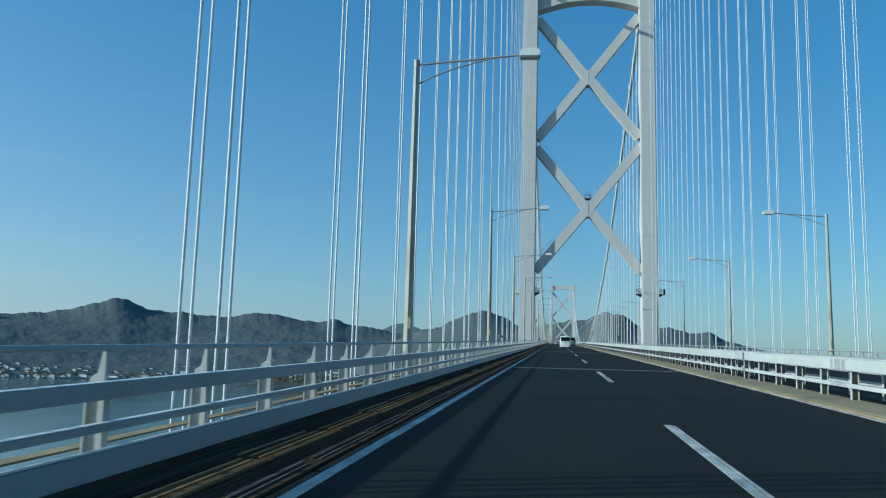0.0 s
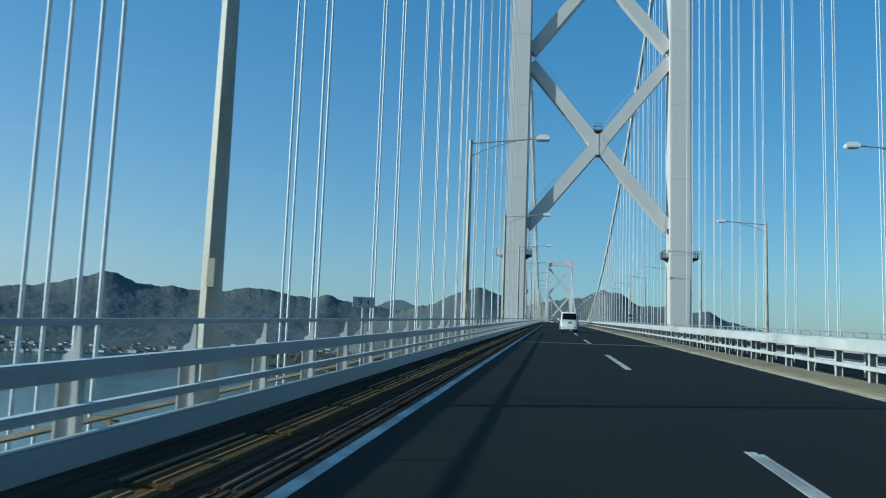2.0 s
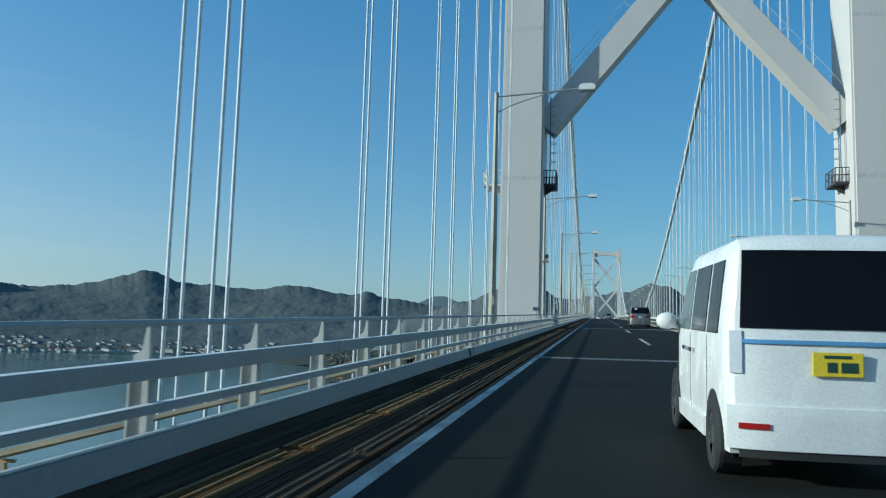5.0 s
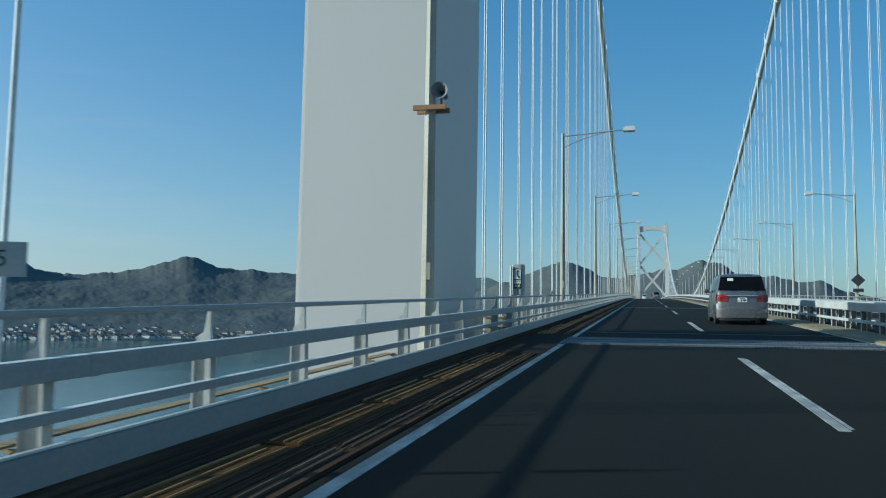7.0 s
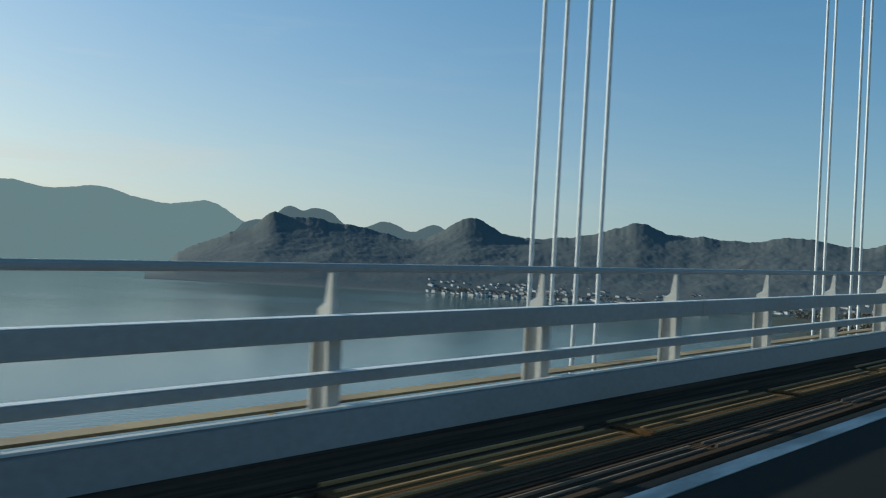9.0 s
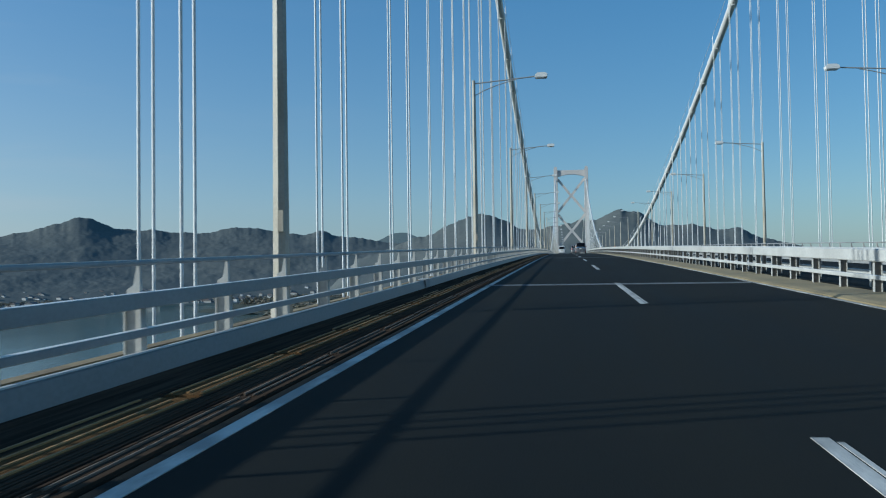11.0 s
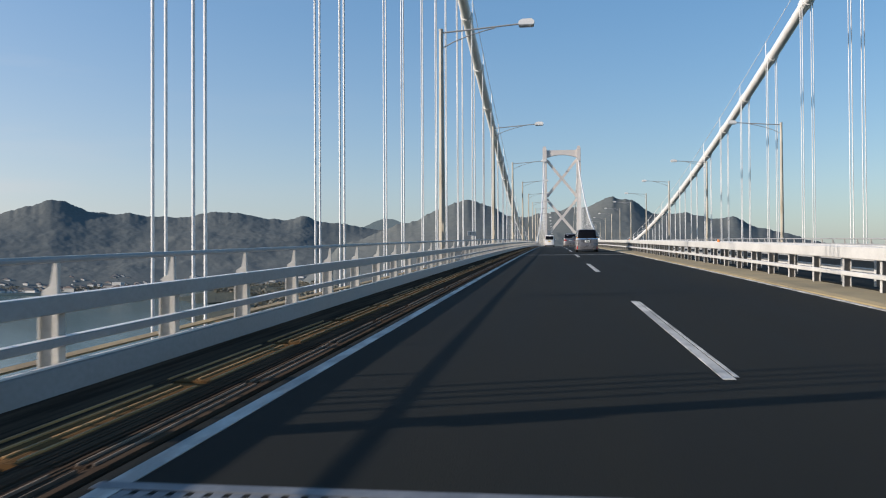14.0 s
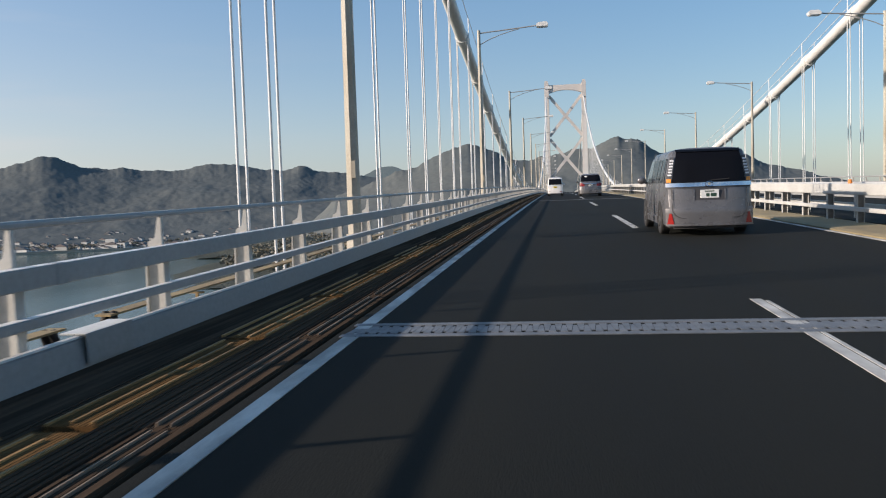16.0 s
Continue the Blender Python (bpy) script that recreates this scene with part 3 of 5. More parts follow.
for y in JOINTS:
    deck_joint(y)
fj = empty("finger_joint", "wide steel finger joint at the tower, worn grey", "deck joint", kind="structure")
bm = B()
sweep(bm, rect(-1.95, 5.15, -0.004, 0.004), 179.55, 182.65)
part("bed_plate", bm, M_DARK, fj)
for a, b in ((179.6, 180.95), (181.25, 182.6)):
    bm = B()
    for i in range(92):
        x = -1.92 + i * 0.0765
        prism(bm, [(x, a), (x + 0.048, a), (x + 0.044, b), (x + 0.004, b)], "z", zr(180.1) - 0.03, zr((a + b) / 2) + 0.012)
    part("fingers", bm, M_STEEL, fj)
bm = B()
sweep(bm, rect(-1.95, 5.15, 0.0, 0.01), 180.95, 181.25)
part("centre_plate", bm, M_STEEL, fj)
bm = B()
sweep(bm, rect(-1.93, 5.15, 0.0, 0.006), 185.31, 185.39)
part("edge_strip", bm, M_STEEL, fj)

# ---- railing of the near side ----
PITCH = 1.9953
POST0 = 1.955


def post_shape():
    bm = B()
    web = [(RX - 0.02, 0.028), (RX - 0.02, 1.0), (RX - 0.045, 1.02), (RX - 0.085, 0.82), (RX - 0.15, 0.78), (RX - 0.16, 0.70), (RX - 0.175, 0.028)]
    prism(bm, web, "y", -0.02, 0.02)
    prism(bm, [(RX - 0.025, 0.03), (RX, 0.03), (RX, 0.76), (RX - 0.025, 0.76)], "y", -0.05, 0.05)
    prism(bm, [(RX - 0.185, 0.03), (RX - 0.167, 0.03), (RX - 0.15, 0.72), (RX - 0.168, 0.72)], "y", -0.05, 0.05)
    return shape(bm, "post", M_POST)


def railing(label, near):
    def X(x):
        return x if near else 2 * XC - x
    lift = 0.0 if near else -0.12
    ob = empty("bridge_railing", label, "railing", "railings")
    def rounded(x0, x1, z0, z1, r=0.008):
        return [(X(x), z) for x, z in ((x0, z0 + r), (x0 + r, z0), (x1 - r, z0), (x1, z0 + r), (x1, z1 - r), (x1 - r, z1), (x0 + r, z1), (x0, z1 - r))]
    for nm, prof in (("main_beam", rounded(RX, RX + 0.10, 0.615, 0.755)), ("lower_beam", rounded(RX, RX + 0.08, 0.355, 0.425)),
                     ("handrail", [(X(a), b) for a, b in octo(RX - 0.035, 1.028, 0.027 if near else 0.035)])):
        bm = B()
        sweep(bm, prof, Y0, Y1, lift=lift)
        bar = part(nm, bm, M_WHITE, ob)
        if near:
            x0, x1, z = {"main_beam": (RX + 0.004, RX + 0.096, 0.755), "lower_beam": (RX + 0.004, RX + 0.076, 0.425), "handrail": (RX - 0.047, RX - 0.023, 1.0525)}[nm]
            # thin pale strip on top: the same paint, lightened as if sunlit
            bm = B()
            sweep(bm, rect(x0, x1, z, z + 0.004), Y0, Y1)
            part("top_face", bm, M_CABLE, bar, "paler top face with the sunlight painted in")
    for y in spaced(4.2, 9.9765, -3, 52):
        if y > NEAR1 or not near:
            break
        bm = B()
        sweep(bm, rounded(RX - 0.002, RX + 0.104, 0.611, 0.759), y, y + 0.09, 1, lift)
        part("sleeve", bm, M_WHITE, ob)
    return ob


rail_left = railing("white steel bridge railing with two box beams and a handrail", True)
rail_right = railing("white steel bridge railing of the far carriageway", False)

# ---- median guardrails ----


def guard_post(side):
    bm = B()
    x = 6.335 if side < 0 else 2 * XC - 6.335
    box(bm, x - 0.075, x + 0.075, -0.008, 0.008, 0.055, 0.88)
    for dx in (-0.075, 0.065):
        box(bm, x + dx, x + dx + 0.01, -0.05, 0.05, 0.055, 0.88)
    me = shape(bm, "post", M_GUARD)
    me.materials.append(M_SHADEGRIME)
    # only the web faces take the painted shade
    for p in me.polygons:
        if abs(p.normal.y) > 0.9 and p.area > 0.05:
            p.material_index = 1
    return me


def guardrail(side, label):
    def X(x):
        return x if side < 0 else 2 * XC - x
    ob = empty("guardrail", label, "guardrail", "guardrails")
    for nm, prof in (("box_beam", [(6.175, 0.68), (6.19, 0.662), (6.255, 0.662), (6.27, 0.68), (6.27, 0.895), (6.255, 0.91), (6.19, 0.91), (6.175, 0.895)]), ("lower_beam", [(6.185, 0.318), (6.195, 0.308), (6.258, 0.308), (6.258, 0.40), (6.195, 0.40), (6.185, 0.39)])):
        bm = B()
        sweep(bm, [(X(a), b) for a, b in prof], Y0, Y1)
        part(nm, bm, M_GUARD, ob)
    return ob


guard_left = guardrail(-1, "white two-beam guardrail on the tan median")
guard_right = guardrail(1, "white two-beam guardrail facing the far carriageway")

# ---- towers ----
TOP = 81.7


def cross_tower(ty, near):
    tw = empty("bridge_tower", "pale grey steel suspension tower with crossed braces", "bridge tower", "bridge towers", at=(XC, ty, zr(ty)))
    low = SEA - zr(ty) - 2
    def half(z):
        return CAB + 0.15 - 0.3 * z / TOP
    for s in (-1, 1):
        bm, rings = B(), []
        for z in (low, 0, 25, 50, TOP):
            c = s * half(z)
            w, d, n = 1.66 - 0.001 * z, 2.6, 0.14
            rings.append([bm.verts.new((c + x, y, z)) for x, y in ((-w + n, -d), (w - n, -d), (w - n, -d + n), (w, -d + n), (w, d - n), (w - n, d - n), (w - n, d), (-w + n, d), (-w + n, d - n), (-w, d - n), (-w, -d + n), (-w + n, -d + n))])
        for a, b in zip(rings, rings[1:]):
            for i in range(12):
                bm.faces.new((a[i], a[(i + 1) % 12], b[(i + 1) % 12], b[i]))
        bm.faces.new(rings[-1])
        leg = part("leg", bm, M_TOWER, tw)
        for z in (11.55, 23.7, 35.9, 48.0, 60.1, 72.2):
            bm = B()
            c = s * half(z)
            for i in range(4):
                x = c - 1.42 + i * 0.74
                box(bm, x, x + 0.62, -2.606, -2.55, z - 0.17, z + 0.17)
            part("joint_band", bm, plate_mat, leg, "slightly greyer bolted joint band")
        bm = B()
        c = s * CAB
        prism(bm, [(c - 1.5, TOP), (c + 1.5, TOP), (c + 1.0, TOP + 2.2), (c - 1.0, TOP + 2.2)], "y", -2.4, 2.4)
        part("saddle", bm, M_TOWER, tw)
    for z0, z1 in ((15.8, 43.6), (45.4, 73.6)):
        zm = (z0 + z1) / 2
        for s in (-1, 1):
            for a, b in (((s * (half(z0) - 1.6), z0 + 0.3), (s * 0.6, zm - 0.55)), ((s * (half(z1) - 1.6), z1), (s * 0.6, zm + 0.55))):
                bm = B()
                beam(bm, (a[0], 0, a[1]), (b[0], 0, b[1]), 1.9, 2.0, up=(0, 1, 0))
                brace = part("brace", bm, M_TOWER, tw)
                if near and z0 < 20:
                    d = (Vector((b[0], 0, b[1])) - Vector((a[0], 0, a[1])))
                    nrm = Vector((-d.z, 0, d.x)).normalized()
                    nrm = nrm if nrm.z > 0 else -nrm
                    for yy in (-0.8, 0.8):
                        bm = B()
                        p, q = Vector((a[0], yy, a[1])) + nrm * 1.0, Vector((b[0], yy, b[1])) + nrm * 1.0
                        rod(bm, p + nrm * 0.7, q + nrm * 0.7, 0.014, n=5)
                        for i in range(11):
                            r = p.lerp(q, i / 10)
                            rod(bm, r, r + nrm * 0.7, 0.016, n=4)
                        part("walkway_rail", bm, M_TOWER, brace)
        bm = B()
        prism(bm, [(-1.5, zm), (-0.55, zm + 1.7), (0.55, zm + 1.7), (1.5, zm), (0.55, zm - 1.7), (-0.55, zm - 1.7)], "y", -1.04, 1.04)
        part("gusset", bm, M_TOWER, tw)
        bm = B()
        box(bm, -0.12, 0.12, -1.10, 1.10, zm - 1.75, zm + 1.75)
        part("stiffener", bm, M_TOWER, tw)
    if near:
        bm = B()
        for x in (-0.9, 0.9):
            for y in (-0.9, 0.9):
                rod(bm, (x * 0.7, y, 32.1), (x * 0.7, y, 33.3), 0.04, n=6)
        for z in (32.7, 33.3):
            for y in (-0.9, 0.9):
                rod(bm, (-0.63, y, z), (0.63, y, z), 0.03, n=6)
        box(bm, -0.75, 0.75, -0.95, 0.95, 32.0, 32.12)
        part("lookout_cage", bm, M_DARK, tw, "small dark railed platform")
    # portal with an arched underside
    bm, n = B(), 16
    pts = [(-CAB + 1.3, 81.0)] + [(-(CAB - 1.4) + 2 * (CAB - 1.4) * i / n, 75.3 + 2.2 * (1 - (2 * i / n - 1) ** 2)) for i in range(n + 1)] + [(CAB - 1.3, 81.0)]
    prism(bm, pts[::-1], "y", -1.5, 1.5)
    part("portal", bm, M_TOWER, tw)
    # railed platforms outside and inside the legs
    for s in (-1, 1):
        for inner in (False, True):
            x0 = s * (half(11) + (-1.66 if inner else 1.66))
            x1 = x0 + (-s if inner else s) * (0.95 if inner else 1.5)
            m = M_DARK if inner or s > 0 else M_TOWER
            bm = B()
            box(bm, min(x0, x1), max(x0, x1), -1.4, 1.4, 11.2, 11.34)
            prism(bm, [(x0, 11.2), (x1, 11.2), (x0, 10.6)], "y", -0.1, 0.1)
            for z in (11.85, 12.4):
                rod(bm, (x1, -1.4, z), (x1, 1.4, z), 0.035, n=6)
                for y in (-1.4, 1.4):
                    rod(bm, (x0, y, z), (x1, y, z), 0.035, n=6)
            for i in range(8):
                y = -1.4 + 2.8 * i / 7
                rod(bm, (x1, y, 11.3), (x1, y, 12.4), 0.03, n=5)
            for i in range(5):
                x = x0 + (x1 - x0) * i / 4
                for y in (-1.4, 1.4):
                    rod(bm, (x, y, 11.3), (x, y, 12.4), 0.03, n=5)
            plat = part("platform", bm, m, tw)
            if inner and near:
                bm = B()
                lx = x0 + (-s) * 0.45
                for y in (-1.0, -0.55):
                    rod(bm, (lx, y, 11.3), (lx, y, 18.5), 0.04, n=6)
                for i in range(24):
                    rod(bm, (lx, -1.0, 11.6 + 0.29 * i), (lx, -0.55, 11.6 + 0.29 * i), 0.02, n=5)
                for i in range(8):
                    z = 13.2 + 0.75 * i
                    tube(bm, [(lx - s * 0.02, -1.05, z), (lx - s * 0.35, -1.0, z), (lx - s * 0.5, -0.77, z), (lx - s * 0.35, -0.55, z), (lx - s * 0.02, -0.5, z)], 0.025, 5)
                part("caged_ladder", bm, M_BLUE, plat, "blue painted caged ladder")
    return tw


plate_mat = mat("joint_band_paint", (0.50, 0.49, 0.47), 0.6, second=(0.42, 0.41, 0.39), scale=3, fine=20)
cross_tower(Y_T1, True)
cross_tower(Y_T2, False)

# ---- main cables and hangers ----


def cable_z(y):
    mid, c, low = 564.1, 4.92e-4, 15.5
    if Y_T1 <= y <= Y_T2:
        return low + c * (y - mid) ** 2
    u = (Y_T1 - y) / 250 if y < Y_T1 else (y - Y_T2) / 250
    top = low + c * (Y_T1 - mid) ** 2 if y < Y_T1 else low + c * (Y_T2 - mid) ** 2
    return top - 66 * u - 14 * u * (1 - u)


HANG, hang0 = 9.972, 15.956
for side in (-1, 1):
    x = -6.40 if side < 0 else 19.08
    cab = empty("main_cable", "white painted main cable with handropes above it", "cable", "main cables")
    ys = [Y0 + 4 * i for i in range(int((Y1 - Y0) / 4) + 1)]
    bm = B()
    tube(bm, [(x, y, cable_z(y)) for y in ys], 0.40, 14)
    part("strand", bm, M_CABLE, cab, smooth=True)
    for dx in (-0.45, 0.45):
        bm = B()
        tube(bm, [(x + dx, y, cable_z(y) + 1.35) for y in ys], 0.022, 5)
        part("handrope", bm, M_CABLE, cab)
    for y in spaced(hang0, HANG, -7, 100):
        if abs(y - Y_T1) < 4.5 or abs(y - Y_T2) < 4.5 or y > Y1 - 20:
            continue
        z0, z1 = zr(y), cable_z(y)
        bm = B()
        for dx in (-0.45, 0.45):
            rod(bm, (x + dx, y, z1), (x + dx, y, z1 + 1.4), 0.03, n=5)
        s = math.atan((cable_z(y + 1) - cable_z(y - 1)) / 2)
        d = Vector((0, math.cos(s), math.sin(s)))
        c = Vector((x, y, z1))
        rod(bm, c - d * 0.5, c + d * 0.5, 0.47, n=14)
        part("cable_band", bm, M_CABLE, cab)
        hg = empty("hanger", "four white steel hanger ropes under the main cable", "hanger", "hangers", at=(x, y, z0))
        for dx in (-0.38, 0.38):
            for dy in (-0.25, 0.25):
                bm = B()
                rod(bm, (dx, dy, -1.15), (dx, dy, z1 - z0), 0.030, n=10)
                part("rope", bm, M_ROPE, hg, smooth=True)
        if y < 480:
            bm = B()
            box(bm, -0.5, 0.5, -0.4, 0.4, -1.15, -0.95)
            part("socket", bm, M_WHITE, hg)

# ---- street lamps ----
LAMP, lamp0 = 29.915, 25.816


def street_lamp(side):
    lp = empty("street_lamp", "weathered cream steel lamp post with a single arm", "street lamp", "street lamps")
    s = -side
    bm = B()
    rod(bm, (0, 0, -1.43), (0, 0, 9.95), 0.158, 0.088, 8)
    rod(bm, (0, 0, -1.43), (0, 0, 0.35), 0.2, 0.19, 8)
    rod(bm, (0, 0, 9.93), (0, 0, 9.98), 0.095, n=14)
    part("pole", bm, M_POLE, lp, smooth=False)
    bm = B()
    box(bm, s * 0.0, s * 0.10, -0.175, -0.11, 1.5, 1.85, 0.006)
    part("service_hatch", bm, M_POLE, lp)
    bm = B()
    tube(bm, [(0, 0, 9.82), (s * 1.56, 0, 9.93), (s * 3.27, 0, 10.06)], 0.035, 8)
    part("arm", bm, M_WHITE, lp)
    bm = B()
    tube(bm, [(0, 0, 9.15), (s * 0.52, 0, 9.42), (s * 1.17, 0, 9.66), (s * 1.82, 0, 9.84), (s * 2.27, 0, 9.94)], 0.024, 6)
    part("arm_brace", bm, M_WHITE, lp)
    bm = B()
    prism(bm, [(s * 3.24, 9.98), (s * 3.86, 9.98), (s * 3.89, 10.12), (s * 3.78, 10.22), (s * 3.37, 10.21), (s * 3.24, 10.12)], "y", -0.2, 0.2)
    head = part("lamp_head", bm, M_CABLE, lp)
    bm = B()
    box(bm, s * 3.29, s * 3.82, -0.16, 0.16, 9.945, 9.98)
    part("lens", bm, M_LENS, head, "pale unlit lens")
    return lp


for side in (-1, 1):
    first = None
    for y in spaced(lamp0, LAMP, -2, 37):
        m = pose(-4.345 if side < 0 else 17.15, y, zr(y) + (-0.09 if side < 0 else -0.4))
        if first is None:
            first = street_lamp(side)
            first.matrix_basis = m
        else:
            copy_thing(first, m)

# loudspeaker clamped to the lamp post at the tower
ly = lamp0 + 5 * LAMP + STEP
horn = empty("loudspeaker", "grey horn loudspeaker on a rusty bracket", "loudspeaker", at=(-4.345, ly, zr(ly) + 5.0))
bm = B()
prism(bm, [(-0.32, -0.06), (0.38, -0.06), (0.38, 0.04), (-0.32, 0.04)], "y", -0.2, -0.12)
prism(bm, [(-0.32, -0.06), (0.38, -0.06), (0.38, 0.04), (-0.32, 0.04)], "y", 0.12, 0.2)
part("bracket", bm, M_RUST, horn)
bm = B()
n, prof = 20, [(0.05, 0.30), (0.07, 0.15), (0.11, 0.02), (0.175, -0.12), (0.18, -0.13), (0.16, -0.11), (0.08, 0.03), (0.04, 0.1)]
rings = [[bm.verts.new((0.22 + r * math.cos(2 * math.pi * i / n), d, 0.36 + r * math.sin(2 * math.pi * i / n))) for i in range(n)] for r, d in prof]
for a, b in zip(rings, rings[1:]):
    for i in range(n):
        bm.faces.new((a[i], a[(i + 1) % n], b[(i + 1) % n], b[i]))
rod(bm, (0.22, 0.3, 0.36), (0.22, 0.40, 0.36), 0.07, n=12)
rod(bm, (0.22, 0.1, 0.0), (0.22, 0.1, 0.28), 0.03, n=8)
part("horn", bm, M_HORN, horn, smooth=True)


def lettering(text, size, material, parent, m, name="lettering"):
    cu = bpy.data.curves.new(name, "FONT")
    cu.body, cu.size, cu.align_x, cu.align_y, cu.extrude = text, size, "CENTER", "CENTER", 0.002
    cu.materials.append(material)
    ob = new(name, cu)
    ob.parent = parent
    ob.matrix_basis = m
    return ob


# ---- emergency telephone and distance signs ----
ph = empty("emergency_telephone", "grey rounded emergency telephone housing with a green sign on a post", "telephone", at=(-3.84, 185.72, zr(185.72)))
outline = []
for cx, cy, r, a0 in ((0.06, 0.10, 0.19, 0), (-0.06, 0.20, 0.09, 90), (-0.09, -0.09, 0.03, 180), (0.13, 0.0, 0.12, 270)):
    outline += [(cx + r * math.cos(radians(a0 + 15 * i)), cy + r * math.sin(radians(a0 + 15 * i))) for i in range(7)]
bm = B()
prism(bm, outline, "z", 1.10, 1.99)
prism(bm, [(x * 0.94, 0.01 + y * 0.94) for x, y in outline], "z", 1.99, 2.015)
prism(bm, [(x * 0.94, 0.01 + y * 0.94) for x, y in outline], "z", 1.075, 1.10)
part("housing", bm, M_SIGN, ph, smooth=True)
bm = B()
rod(bm, (-0.145, -0.17, 1.02), (-0.145, -0.17, 1.95), 0.035, n=12)
for z in (1.18, 1.86):
    rod(bm, (-0.145, -0.17, z), (-0.08, -0.08, z), 0.022, n=8)
part("post", bm, M_CABLE, ph, "white pipe beside the housing")
bm = B()
box(bm, -0.20, -0.07, -0.14, 0.0, -1.15, 1.08, 0.008)
part("lower_post", bm, M_TAN, ph, "tan box-section lower post")
bm = B()
box(bm, -0.07, 0.18, -0.14, -0.115, 1.27, 1.87, 0.004)
board = part("sign_board", bm, M_INK, ph, "dark green sign board")
bm = B()
box(bm, -0.05, 0.16, -0.146, -0.14, 1.56, 1.855)
part("pictogram_field", bm, M_PLATEW, board, "white field")
bm = B()
tube(bm, [(0.035, -0.149, 1.81), (0.03, -0.149, 1.74), (0.055, -0.149, 1.66), (0.095, -0.149, 1.605)], 0.017, 6)
rod(bm, (0.03, -0.149, 1.815), (0.085, -0.149, 1.80), 0.024, n=6)
rod(bm, (0.085, -0.149, 1.605), (0.13, -0.149, 1.635), 0.024, n=6)
part("handset", bm, M_INK, board, "dark handset symbol")
for z, h in ((1.505, 0.03), (1.45, 0.045)):
    bm = B()
    box(bm, -0.045, 0.155, -0.143, -0.14, z - h / 2, z + h / 2)
    part("text_bar", bm, M_PLATEW, board)
lettering("SOS", 0.095, M_PLATEW, board, pose(0.055, -0.143, 1.355, 90, 0, 0))


# low tan cable cabinet outside the railing beyond the telephone
cab_y = 186.78
cc = empty("cable_cabinet", "low tan steel cable cabinet with a flat lid outside the railing", "cabinet", at=(-4.62, cab_y, zr(cab_y)))
bm = B()
box(bm, -0.3, 0.3, -0.62, 0.62, 0.05, 0.34, 0.02)
part("body", bm, M_TAN, cc)
bm = B()
box(bm, -0.34, 0.34, -0.66, 0.66, 0.34, 0.39, 0.012)
part("lid", bm, M_TAN, cc)
for dy in (-0.48, 0.48):
    bm = B()
    box(bm, -0.22, 0.22, dy - 0.03, dy + 0.03, -1.15, 0.05)
    part("leg", bm, M_OCHRE, cc)
for dy in (-0.31, 0.31):
    bm = B()
    box(bm, 0.302, 0.314, dy - 0.27, dy + 0.27, 0.10, 0.30, 0.004)
    part("cover", bm, M_OCHRE, cc)


def distance_sign(y, big, little):
    sg = empty("distance_sign", "small pale distance sign on a thin post behind the railing", "sign", "distance signs", at=(-3.97, y, zr(y) - 0.1))
    sg.rotation_euler = (0, 0, radians(24))
    bm = B()
    box(bm, -0.23, 0.23, -0.012, 0.012, 1.36, 1.58, 0.004)
    plate = part("plate", bm, M_SIGN, sg)
    bm = B()
    rod(bm, (0, 0.04, -0.4), (0, 0.04, 1.5), 0.03, n=10)
    part("post", bm, M_WHITE, sg)
    lettering(big, 0.21, M_INK, plate, pose(-0.075, -0.015, 1.47, 90, 0, 0))
    lettering(little, 0.15, M_INK, plate, pose(0.085, -0.015, 1.47, 90, 0, 0))
    return sg


distance_sign(64.05, "9", "4")
distance_sign(165.05, "9", "5")
distance_sign(363.6, "9", "7")

# small round lamps on the handrail
for y in (38.6, 92.1, 193.6, 237.6):
    rl = empty("rail_lamp", "small grey round lamp standing on the handrail", "lamp", "rail lamps", at=(RX - 0.035, y, zr(y) + 1.05))
    bm = B()
    rod(bm, (0, 0, 0), (0, 0, 0.06), 0.03, 0.022, n=10)
    part("stem", bm, M_DARK, rl)
    bm = B()
    rod(bm, (0, 0, 0.06), (0, 0, 0.14), 0.045, 0.05, n=14)
    rod(bm, (0, 0, 0.14), (0, 0, 0.175), 0.05, 0.025, n=14)
    part("shade", bm, M_HORN, rl, "grey domed cap", smooth=True)

# back of a diamond warning sign on the far side
wy = 235.0
ws = empty("warning_sign", "grey back of diamond warning signs on a post", "sign", at=(17.2, wy, zr(wy)))
bm = B()
prism(bm, [(-0.55, 2.3), (0, 1.75), (0.55, 2.3), (0, 2.85)], "y", -0.02, 0.02)
part("diamond", bm, M_DARK, ws)
bm = B()
box(bm, -0.4, 0.4, -0.02, 0.02, 1.3, 1.6)
part("plate", bm, M_DARK, ws)
bm = B()
rod(bm, (0, 0.06, -0.5), (0, 0.06, 2.7), 0.04, n=10)
part("post", bm, M_POLE, ws)
for y in (91.75, 352.0, 387.4):
    bm = B()
    rod(bm, (6.22, y, zr(y) + 0.91), (6.22, y, zr(y) + 1.0), 0.05, 0.04, 10)
    box(bm, 6.19, 6.25, y - 0.03, y + 0.03, zr(y) + 0.908, zr(y) + 0.918)
    tagged(part("reflector", bm, M_ORANGE), "small orange reflector on the guardrail", "reflector", "reflectors")

# ---- vehicles ----


